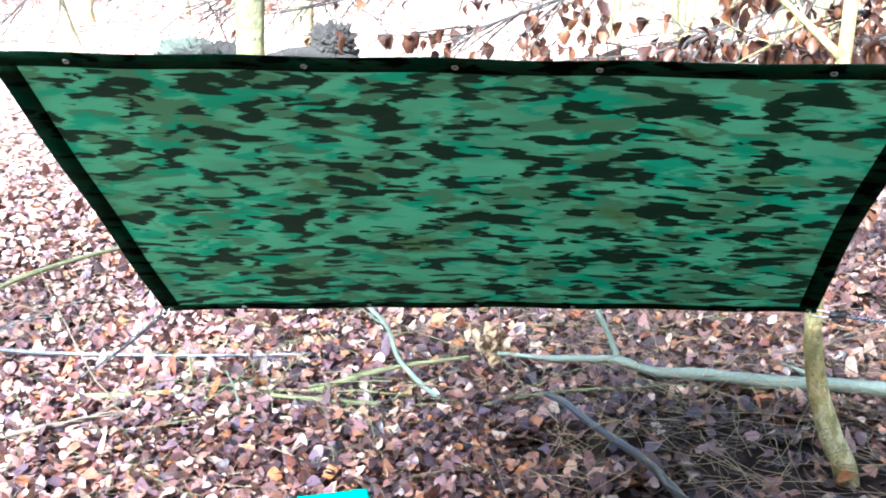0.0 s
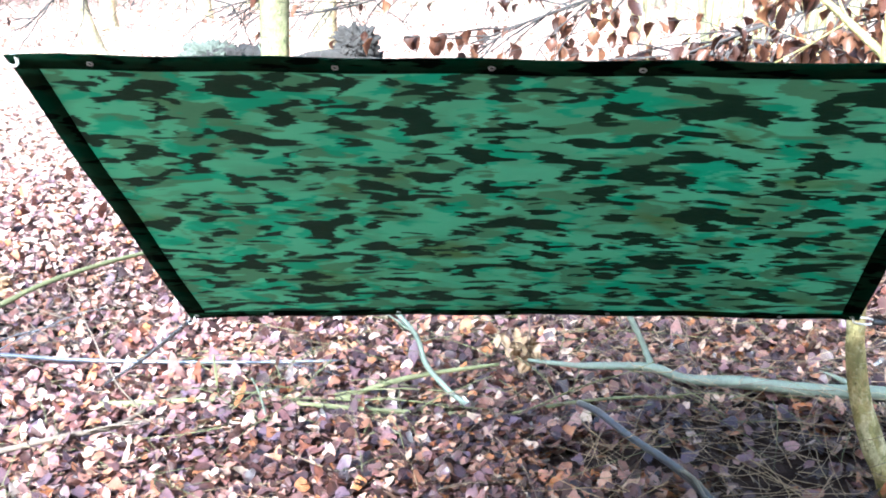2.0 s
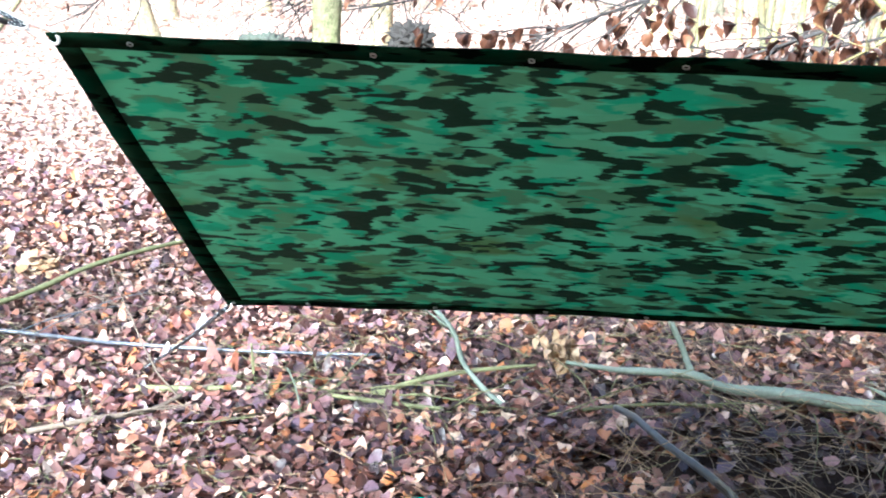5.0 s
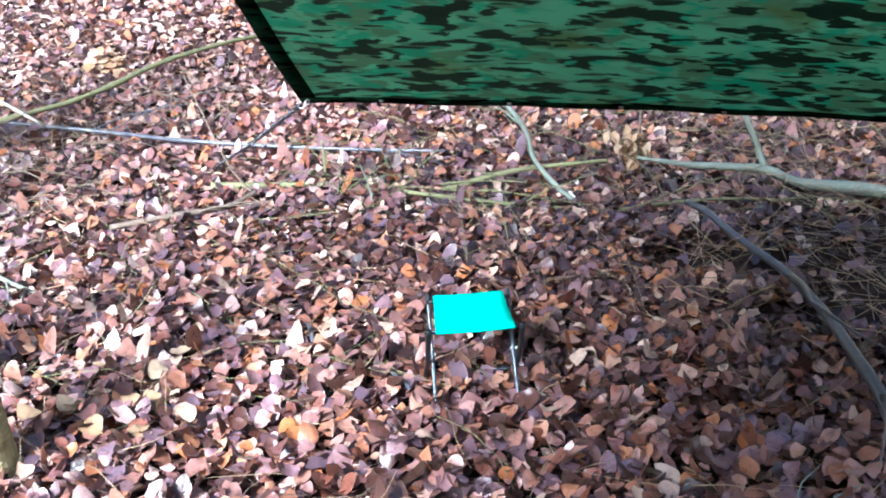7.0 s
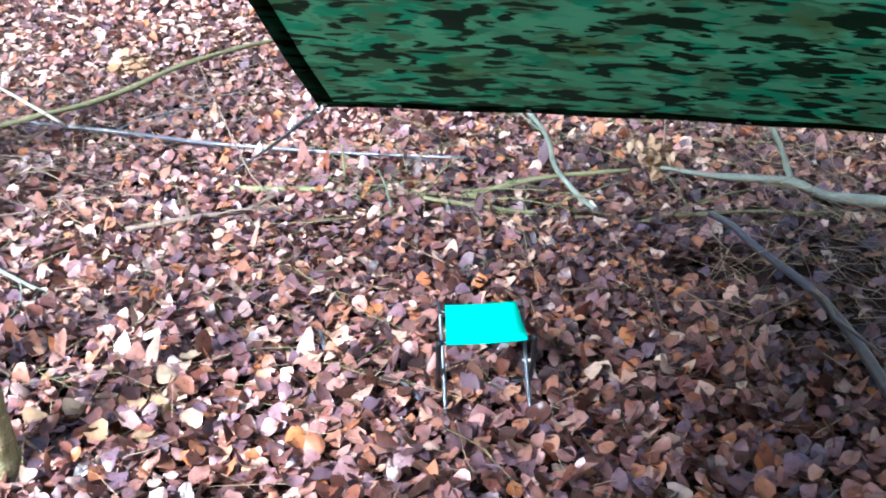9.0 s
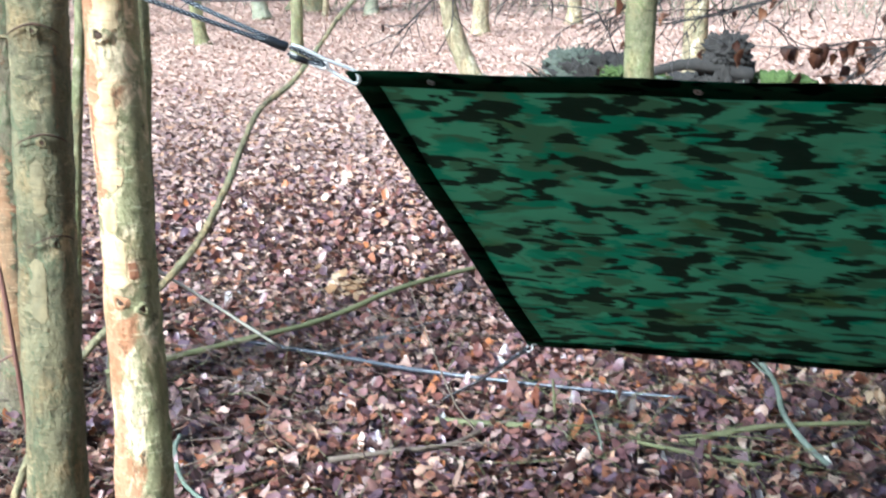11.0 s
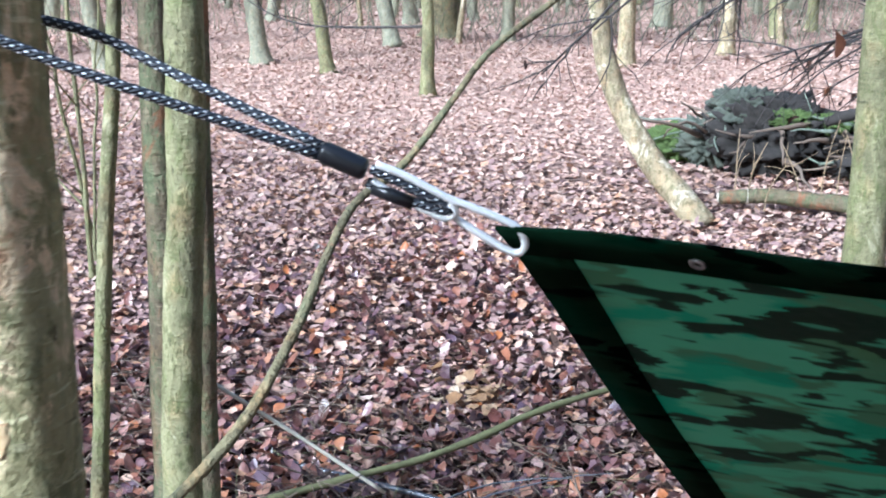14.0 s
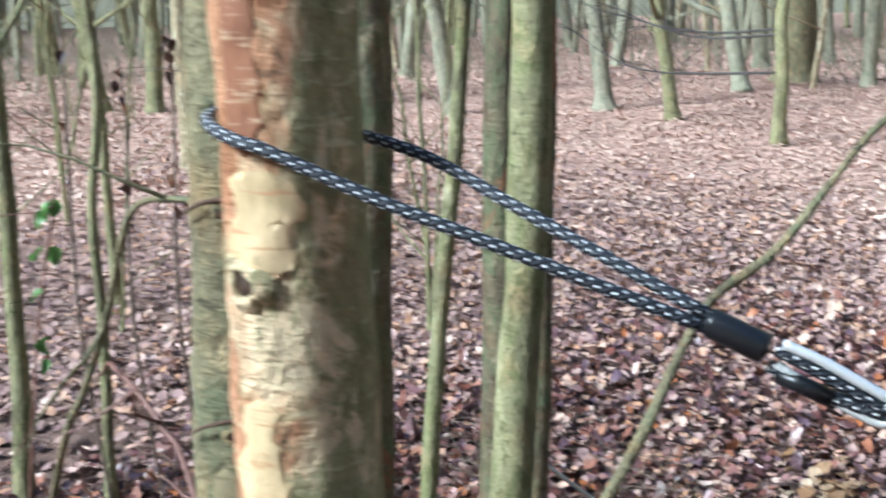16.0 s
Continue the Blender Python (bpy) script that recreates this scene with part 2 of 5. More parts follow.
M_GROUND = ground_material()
M_LEAF = leaf_material("dead_leaf", LEAF_STOPS, 0.12, 0.24, spec=0.55)
# Two paler leaf tones: the light on the far and middle floor, as colour.
M_LEAF_FAR_LIT = leaf_material("far_lit_leaf", [(0.0, (0.42, 0.27, 0.215)), (0.35, (0.58, 0.395, 0.315)), (0.7, (0.68, 0.48, 0.38)), (1.0, (0.76, 0.58, 0.47))], 0.1, 0.6, 0.2, 0.3, 0.15)
M_LEAF_MID = leaf_material("half_lit_leaf", [(0.0, (0.2, 0.12, 0.11)), (0.3, (0.36, 0.235, 0.21)), (0.6, (0.5, 0.34, 0.29)), (0.8, (0.5, 0.28, 0.16)), (1.0, (0.68, 0.52, 0.43))], 0.1, 0.35, 0.35, 0.4, 0.4)
# Wet leaves made darker still: the shade beside the shelter, put into colour.
M_LEAF_DARK = leaf_material("wet_shaded_leaf", [(0.0, (0.012, 0.006, 0.006)), (0.4, (0.055, 0.026, 0.027)), (0.7, (0.15, 0.075, 0.065)), (0.86, (0.34, 0.13, 0.04)), (0.95, (0.42, 0.27, 0.2)), (1.0, (0.6, 0.45, 0.34))], 0.08, 0.24, spec=0.55)
M_HANG = leaf_material("withered_beech_leaf", [(0.0, (0.035, 0.014, 0.01)), (0.5, (0.1, 0.04, 0.022)), (1.0, (0.22, 0.095, 0.045))], 0.25)
M_GREEN = leaf_material("bramble_leaf", [(0.0, (0.09, 0.2, 0.04)), (1.0, (0.17, 0.32, 0.08))], 0.25)
M_STRAW = leaf_material("bleached_leaf", [(0.0, (0.3, 0.17, 0.08)), (0.5, (0.42, 0.28, 0.16)), (1.0, (0.56, 0.43, 0.29))], 0.2)
M_BARK_TIED = bark_material("bark_peeling", (0.14, 0.1, 0.05), (0.37, 0.295, 0.155), (0.84, 0.66, 0.41), (0.29, 0.28, 0.13), (0.46, 0.19, 0.09), 0.5, 0.62, 0.49, (295, 30, 252), 0.4, 0.8, 0.45)
M_BARK_OLIVE = bark_material("bark_olive", (0.065, 0.055, 0.032), (0.19, 0.165, 0.09), (0.42, 0.33, 0.18), (0.14, 0.15, 0.08), (0.3, 0.14, 0.065), 0.52, 0.66, 0.6, mottle_amount=0.7, stain_amount=0.75)
M_BARK_RED = bark_material("bark_reddish", (0.07, 0.05, 0.032), (0.17, 0.14, 0.085), (0.36, 0.29, 0.18), (0.15, 0.17, 0.085), (0.28, 0.12, 0.06), 0.5, 0.58, 0.62, mottle_amount=0.75, stain_amount=0.75)
M_BARK_GREEN = bark_material("bark_green", (0.09, 0.078, 0.042), (0.255, 0.24, 0.125), (0.46, 0.425, 0.26), (0.2, 0.21, 0.085), (0.24, 0.13, 0.065), 0.52, 0.7, 0.62, lines_amount=0.1, mottle_amount=0.7)
M_BARK_YELLOW = bark_material("bark_yellow_green", (0.2, 0.17, 0.07), (0.44, 0.38, 0.16), (0.74, 0.66, 0.4), (0.26, 0.26, 0.09), (0.36, 0.21, 0.09), 0.54, 0.7, 0.54)
M_BARK_BIRCH = bark_material("bark_birch", (0.12, 0.088, 0.055), (0.36, 0.29, 0.175), (0.74, 0.65, 0.47), (0.24, 0.22, 0.11), (0.27, 0.15, 0.08), 0.54, 0.68, 0.55, mottle_amount=0.75)
# Paler than the near bark: mist over far trunks put into the colour.
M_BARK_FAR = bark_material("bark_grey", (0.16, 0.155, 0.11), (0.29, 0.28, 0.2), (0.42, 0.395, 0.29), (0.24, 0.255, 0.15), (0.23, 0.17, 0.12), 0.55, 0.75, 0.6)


def peel_material(name, pale, deep, line):
    """Bared inner bark: soft tints and fine cross lines."""
    a = Mat(name)
    c, ch = a.coord("Object", (1, 1, 0.5)), a.coord("Object", (1, 1, 9.0))
    col = a.ramp(a.noise(c, 16, 5, 0.65, 0.5), [(0.36, deep), (0.56, pale)])
    col = a.mix(a.ramp(a.noise(ch, 16, 3, 0.6), [(0.56, 0.0), (0.64, 0.8)]), col, line)
    fine = a.noise(c, 110, 4, 0.7)
    col = a.mix(a.ramp(fine, [(0.58, 0.0), (0.7, 0.5)]), col, tuple(x * 0.45 for x in deep))
    return a.finish(col, 0.6, fine, 0.35, 0.004, spec=0.3)


M_PEEL = peel_material("peeled_cream_bark", (0.7, 0.53, 0.3), (0.38, 0.28, 0.14), (0.52, 0.29, 0.15))
M_PEEL_RED = peel_material("peeled_rust_bark", (0.3, 0.135, 0.07), (0.2, 0.085, 0.045), (0.55, 0.38, 0.24))
M_PEEL_RUST = peel_material("rusty_foot_bark", (0.27, 0.15, 0.075), (0.16, 0.11, 0.06), (0.36, 0.25, 0.14))
M_PEEL_TAN = peel_material("rubbed_tan_bark", (0.27, 0.215, 0.115), (0.19, 0.16, 0.09), (0.15, 0.125, 0.07))
M_BRAMBLE = plain("bramble_stem", (0.16, 0.07, 0.05), 0.6, grain=70)
M_SCAR = plain("branch_scar_bark", (0.085, 0.045, 0.025), 0.85, grain=90, vary=0.6, bump=0.6)
M_TWIG_STRAW = plain("straw_twig", (0.33, 0.24, 0.14), 0.7, grain=60)
M_TWIG = plain("twig_bark", (0.15, 0.11, 0.08), 0.7, grain=60)
M_TWIG_DARK = plain("dark_twig", (0.04, 0.032, 0.028), 0.7, grain=60)
M_STICK_MOSS = plain("mossy_stick", (0.16, 0.16, 0.07), 0.8, grain=70, vary=0.5)
M_STICK_PALE = plain("pale_stick", (0.18, 0.21, 0.16), 0.6, grain=60, vary=0.5)
M_STICK_BLUE = plain("wet_grey_stick", (0.075, 0.08, 0.1), 0.3, grain=60, vary=0.5)
M_STICK_WHITE = plain("barkless_stick", (0.72, 0.66, 0.54), 0.6, grain=60)
M_MOSS = plain("moss", (0.075, 0.11, 0.025), 0.95, grain=90, vary=0.6, bump=0.8)
M_MOSSY_EARTH = plain("mossy_earth", (0.09, 0.1, 0.075), 0.95, grain=30, vary=0.6, bump=0.8)
M_EARTH = plain("root_earth", (0.032, 0.027, 0.023), 0.95, grain=30, vary=0.6, bump=0.8)
C_TARP = ((0.08, 0.2, 0.09), (0.12, 0.4, 0.2), (0.018, 0.3, 0.145), (0.085, 0.13, 0.028), (0.007, 0.024, 0.011))
M_TARP = camo_material("camouflage_cloth", C_TARP, 0.26, 0.6)
# Cloth colours at 5 percent: light the double fold stops, put into colour.
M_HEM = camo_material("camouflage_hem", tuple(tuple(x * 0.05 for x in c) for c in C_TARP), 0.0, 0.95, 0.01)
M_STEEL = plain("bright_steel", (0.98, 0.98, 0.97), 0.32, 0.3, grain=30, vary=0.1, bump=0.03)
M_EYELET = plain("worn_eyelet", (0.3, 0.3, 0.29), 0.4, 0.8, grain=30, vary=0.3, bump=0.05)
M_CORD = cord_material()
M_PLASTIC = plain("black_plastic", (0.015, 0.016, 0.019), 0.3, grain=30, vary=0.2, bump=0.05)
M_FRAME = plain("black_tube", (0.03, 0.034, 0.04), 0.3, 0.6, grain=40, vary=0.3, bump=0.05)
M_FRAME_GREY = plain("worn_grey_tube", (0.07, 0.085, 0.1), 0.35, 0.6, grain=40, vary=0.3, bump=0.05)
M_SEAT = plain("turquoise_cloth", (0.0, 0.58, 0.43), 0.75, grain=220, vary=0.12, bump=0.25)


# ---- mesh helpers ----
def mesh_of(name, bm, material, smooth=True):
    me = bpy.data.meshes.new(name)
    bm.to_mesh(me)
    bm.free()
    me.materials.append(material)
    if smooth:
        me.polygons.foreach_set("use_smooth", [True] * len(me.polygons))
    return me


def part(name, bm, material, parent=None, label="", smooth=True):
    ob = new(name, mesh_of(name, bm, material, smooth))
    if parent is not None:
        ob.parent = parent
    if label:
        tagged(ob, label)
    return ob


def thing(name, label, category, at=(0, 0, 0), group="", kind=""):
    ob = new(name)
    ob.location = at
    return tagged(ob, label, category, group, kind)


def spline(points, steps=6):
    """A smooth line through the points (Catmull-Rom)."""
    p = [Vector(q) for q in points]
    p = [2 * p[0] - p[1]] + p + [2 * p[-1] - p[-2]]
    out = []
    for i in range(1, len(p) - 2):
        a, b, c, d = p[i - 1:i + 3]
        for k in range(steps):
            t = k / steps
            out.append(0.5 * (2 * b + (c - a) * t + (2 * a - 5 * b + 4 * c - d) * t * t + (3 * b - a - 3 * c + d) * t ** 3))
    return out + [p[-2]]


def tube(bm, points, radii, sides=8, rough=0.0, seed=0.0, closed=False, cap=True):
    """A tube along points; radii one or one a point. UV: turns round, metres along."""
    pts = [Vector(p) for p in points]
    n = len(pts)
    rad = [radii] * n if isinstance(radii, (int, float)) else [radii[min(int(i * len(radii) / n), len(radii) - 1)] if len(radii) != n else radii[i] for i in range(n)]
    uv = bm.loops.layers.uv.verify()
    rings, along, side = [], [0.0], None
    for i in range(n):
        ahead = pts[(i + 1) % n] if closed else pts[min(i + 1, n - 1)]
        back = pts[i - 1] if (closed or i) else pts[0]
        d = (ahead - back).normalized()
        if side is None:
            side = d.orthogonal().normalized()
        side = (side - d * side.dot(d)).normalized()
        up = d.cross(side)
        ring = []
        for k in range(sides):
            a = 2 * math.pi * k / sides
            w = side * math.cos(a) + up * math.sin(a)
            r = rad[i]
            if rough:
                if sides > 30:
                    q = pts[i] + w * rad[i]
                    r *= 1 + 0.05 * noise.noise(q * 22 + Vector((seed, 0, 0))) + 0.035 * noise.noise(Vector((q.x * 50, q.y * 50, q.z * 80)))
                r *= 1 + rough * noise.noise((pts[i] + w * rad[i] * 2) * 5 / max(rad[i] * 25, 0.5) + Vector((seed, seed, seed)))
            ring.append(bm.verts.new(pts[i] + w * r))
        rings.append(ring)
        if i:
            along.append(along[-1] + (pts[i] - pts[i - 1]).length)
    m = n if closed else n - 1
    for i in range(m):
        j = (i + 1) % n
        for k in range(sides):
            k2 = (k + 1) % sides
            f = bm.faces.new((rings[i][k], rings[i][k2], rings[j][k2], rings[j][k]))
            v1 = along[j] if j else along[i] + 0.01
            for loop, u in zip(f.loops, ((k / sides, along[i]), ((k + 1) / sides, along[i]), ((k + 1) / sides, v1), (k / sides, v1))):
                loop[uv].uv = u
    if cap and not closed and sides > 2:
        bm.faces.new(rings[0][::-1])
        bm.faces.new(rings[-1])
    return rings


def taper(a, b, n):
    return [a + (b - a) * i / (n - 1) for i in range(n)]


def rod(name, points, r0, r1, material, parent=None, sides=7, rough=0.15, label="", steps=6):
    bm = bmesh.new()
    p = spline(points, steps)
    tube(bm, p, taper(r0, r1, len(p)), sides, rough, seed=points[0][0] * 7)
    return part(name, bm, material, parent, label)


def from_arrays(name, verts, faces, material):
    me = bpy.data.meshes.new(name)
    me.vertices.add(len(verts))
    me.vertices.foreach_set("co", verts.astype(np.float32).ravel())
    k = faces.shape[1]
    me.loops.add(faces.size)
    me.loops.foreach_set("vertex_index", faces.astype(np.int32).ravel())
    me.polygons.add(len(faces))
    me.polygons.foreach_set("loop_start", np.arange(0, faces.size, k, dtype=np.int32))
    me.update(calc_edges=True)
    me.materials.append(material)
    me.polygons.foreach_set("use_smooth", np.ones(len(faces), dtype=bool))
    return me


# ---- ground ----
def lift(x, y):
    """The height of the woodland floor."""
    d = math.hypot(x, y - 3)
    far = min(max((d - 8) / 25, 0), 1)
    near = math.exp(-(max(0, abs(y - 3.9) - 0.8) / 1.6) ** 2 - (max(0, abs(x + 0.4) - 1.6) / 1.6) ** 2)
    z = near * ((0.17 if x < -0.4 else 0.075) * math.tanh((x + 0.4) / 1.5) - 0.02 * (y - 3.4))
    z += 0.018 * noise.noise((x * 1.3, y * 1.3, 0.3)) + 0.012 * noise.noise((x * 3.1, y * 3.1, 5.3))
    return z - 0.012 + far * 0.35 * noise.noise((x * 0.09, y * 0.09, 2.0))


def make_ground():
    bm = bmesh.new()
    radii = [0.0] + [0.35 * 1.075 ** i for i in range(1, 105)]
    n = 96
    prev = None
    for r in radii:
        ring = []
        for k in range(n if r else 1):
            a = 2 * math.pi * k / n
            x, y = -0.6 + r * math.cos(a), 4 + r * math.sin(a)
            ring.append(bm.verts.new((x, y, lift(x, y) - 0.03 if r < 60 else -0.03)))
        if prev:
            for k in range(n):
                k2 = (k + 1) % n
                if len(prev) == 1:
                    bm.faces.new((prev[0], ring[k], ring[k2]))
                else:
                    bm.faces.new((prev[k], ring[k], ring[k2], prev[k2]))
        prev = ring
    return tagged(part("ground", bm, M_GROUND), "woodland floor of soil under leaves, shade painted near, misty light far", "ground", kind="structure")


ground = make_ground()


def leaf_shape(size, width, fold, bend, twist, detail=True, crumple=None):
    """One ovate leaf, base at the origin, pointing along x: vertices and quads."""
    us = (0.0, 0.07, 0.24, 0.47, 0.7, 0.88, 1.0) if detail else (0.0, 0.22, 0.7, 1.0)
    ws = (0.03, 0.22, 0.41, 0.46, 0.36, 0.18, 0.015) if detail else (0.05, 0.36, 0.38, 0.03)
    v, f = [], []
    lean = crumple.normal(0, 0.07) if crumple is not None else 0.0
    for i, (u, w) in enumerate(zip(us, ws)):
        for s in (-1, 0, 1):
            y = s * w * width * (1 + 0.09 * math.sin(11 * u + 2 * s))
            z = fold * abs(y) * (1 - 0.5 * abs(y)) + bend * (u - 0.5) ** 2 + twist * y * (u - 0.5) + 0.035 * abs(s) * math.sin(9 * u + 2.5 * s)
            q = u
            if crumple is not None:
                y, z = y + crumple.normal(0, 0.016) + lean * math.sin(math.pi * u), z + crumple.normal(0, 0.028)
                q += crumple.normal(0, 0.012) if 0 < i < len(us) - 1 else 0.0
            v.append((size * (q - 0.5), size * y, size * z))
        if i:
            a, b = 3 * (i - 1), 3 * i
            f += [(a, b, b + 1, a + 1), (a + 1, b + 1, b + 2, a + 2)]
    return np.array(v), np.array(f)


def scatter_leaves(name, count, box, size, rng, detail, tilt, height, label, keep=None, material=None):
    kinds = [leaf_shape(1.0, rng.uniform(0.7, 1.05), rng.uniform(-0.3, 0.8), rng.uniform(-1.0, 1.3), rng.uniform(-1.2, 1.2), detail, rng if detail else None) for _ in range(30)]
    nv, nf = len(kinds[0][0]), len(kinds[0][1])
    V, F, k = np.empty((count * nv, 3)), np.empty((count * nf, 4), dtype=np.int64), 0
    while k < count:
        x, y = rng.uniform(box[0], box[1]), rng.uniform(box[2], box[3])
        edge = min(x - box[0], box[1] - x, y - box[2], box[3] - y)
        if rng.random() > edge / 0.9 or (keep and not keep(x, y)):
            continue
        v, f = kinds[int(rng.integers(30))]
        a, s = rng.uniform(0, 2 * math.pi), size * rng.uniform(0.6, 1.3)
        tx, ty = rng.normal(0, tilt), rng.normal(0, tilt)
        ca, sa = math.cos(a), math.sin(a)
        px, py = v[:, 0] * ca - v[:, 1] * sa, v[:, 0] * sa + v[:, 1] * ca
        pz = v[:, 2] + math.tan(max(-1.2, min(1.2, tx))) * v[:, 0] + math.tan(max(-1.2, min(1.2, ty))) * v[:, 1]
        z = lift(x, y) + rng.uniform(-0.026, height)
        V[k * nv:(k + 1) * nv] = np.stack((x + px * s, y + py * s, z + pz * s), axis=1)
        F[k * nf:(k + 1) * nf] = f + k * nv
        k += 1
    ob = new(name, from_arrays(name, V, F, material or M_LEAF))
    return tagged(ob, label, "leaves", kind="stuff")


rng = np.random.default_rng(5)


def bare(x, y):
    """Fewer leaves lie under the brushwood, where the shade-dark soil shows."""
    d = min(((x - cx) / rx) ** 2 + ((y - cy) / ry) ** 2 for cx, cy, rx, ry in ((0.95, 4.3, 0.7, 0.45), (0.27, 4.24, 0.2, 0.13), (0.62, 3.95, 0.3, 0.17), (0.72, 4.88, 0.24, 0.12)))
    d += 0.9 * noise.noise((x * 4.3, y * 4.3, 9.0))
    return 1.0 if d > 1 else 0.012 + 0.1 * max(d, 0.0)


scatter_leaves("leaf_litter", 20000, (-1.6, 2.4, 2.6, 5.9), 0.05, rng, True, 0.36, 0.05, "wet leaves darkened with painted shade, under the brushwood and beside the shelter", material=M_LEAF_DARK, keep=lambda x, y: rng.random() < bare(x, y) * (x + 1.5) / 2.2 * min(1.0, max(0.0, (y - 3.3) / 0.8)))
scatter_leaves("leaf_litter", 48000, (-4.8, 3.0, 1.5, 8.2), 0.048, rng, True, 0.4, 0.06, "thick litter of wet brown, tan and orange beech leaves", keep=lambda x, y: rng.random() < bare(x, y) * (1 - 0.75 * max(0.0, min(1.0, (y - 4.9 - 0.3 * x) / 2.4))) * (1 - 0.6 * max(0.0, min(1.0, (x + 1.3) / 1.6)) * max(0.0, min(1.0, (y - 3.5) / 0.8))))
scatter_leaves("leaf_litter", 26000, (-6.2, 3.0, 4.0, 9.2), 0.05, rng, False, 0.26, 0.04, "paler leaves over the wet litter, distant light painted in", material=M_LEAF_MID, keep=lambda x, y: rng.random() < max(0.0, min(1.0, (y - 4.7 - 0.3 * x) / 2.2)))
# Lighter leaves paint the sunlit look of the near left floor.
scatter_leaves("leaf_litter", 1100, (-2.9, -0.6, 2.0, 5.0), 0.05, rng, True, 0.35, 0.06, "paler leaves among the wet litter, sunlight painted in", material=M_LEAF_MID)
scatter_leaves("leaf_litter", 14000, (-12.0, 6.0, 7.2, 12.0), 0.062, rng, False, 0.25, 0.03, "darker leaves among the far litter, easing in the painted light", keep=lambda x, y: rng.random() < max(0.0, 1 - (y - 7.2) / 4.5), material=M_LEAF_MID)
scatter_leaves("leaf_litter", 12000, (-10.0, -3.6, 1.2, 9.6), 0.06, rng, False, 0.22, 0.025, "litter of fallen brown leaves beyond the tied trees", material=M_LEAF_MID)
# Far litter takes the palest tone, with the misty light painted in.
scatter_leaves("leaf_litter", 16000, (-30.0, -14.0, 7.0, 20.0), 0.1, rng, False, 0.14, 0.015, "litter of fallen leaves between the far saplings", material=M_LEAF_FAR_LIT)
scatter_leaves("leaf_litter", 26000, (-22.0, -9.0, 1.0, 12.0), 0.075, rng, False, 0.16, 0.015, "litter of fallen brown leaves under saplings", material=M_LEAF_FAR_LIT)
scatter_leaves("leaf_litter", 60000, (-14.0, 7.0, 6.8, 20.6), 0.062, rng, False, 0.15, 0.015, "litter of fallen brown leaves on open woodland floor", material=M_LEAF_FAR_LIT)
scatter_leaves("leaf_litter", 26000, (-30.0, 12.0, 19.0, 42.0), 0.12, rng, False, 0.14, 0.015, "distant litter of fallen pinkish brown leaves", material=M_LEAF_FAR_LIT)
scatter_leaves("leaf_litter", 7000, (1.8, 8.0, 1.5, 9.0), 0.06, rng, False, 0.3, 0.03, "litter of fallen brown leaves beyond the brushwood")
scatter_leaves("leaf_litter", 14000, (-4.8, 4.6, -4.0, 2.6), 0.062, rng, False, 0.3, 0.03, "litter of fallen brown leaves behind the walker")


# ---- trees ----
def limb_points(rng, start, direction, length, droop, n=6, wander=0.12):
    p, d, out = Vector(start), Vector(direction).normalized(), [Vector(start)]
    for _ in range(n):
        d = (d + Vector((rng.normal(0, wander), rng.normal(0, wander), rng.normal(droop, wander * 0.6)))).normalized()
        p = p + d * length / n
        out.append(p.copy())
    return out


def crown_mesh(rng, stems, depth, sides=4, spread=0.9):
    """Bare winter branching that grows on from each (points, radius) in stems."""
    bm = bmesh.new()
    todo = [(pts, r, depth) for pts, r in stems]
    while todo:
        pts, r, level = todo.pop()
        if level == 0:
            continue
        count = 3 if level > 1 else 4
        for _ in range(count):
            i = int(rng.integers(1, len(pts)))
            d = (pts[i] - pts[i - 1]).normalized()
            d = (d + Vector((rng.normal(0, spread), rng.normal(0, spread), rng.normal(0.25, 0.5)))).normalized()
            length = (pts[-1] - pts[0]).length * rng.uniform(0.35, 0.6)
            q = limb_points(rng, pts[i], d, length, 0.03, 4)
            tube(bm, q, taper(r * 0.5, r * 0.18, 5), 3 if level == 1 else sides, cap=False)
            todo.append((q, r * 0.42, level - 1))
    return bm


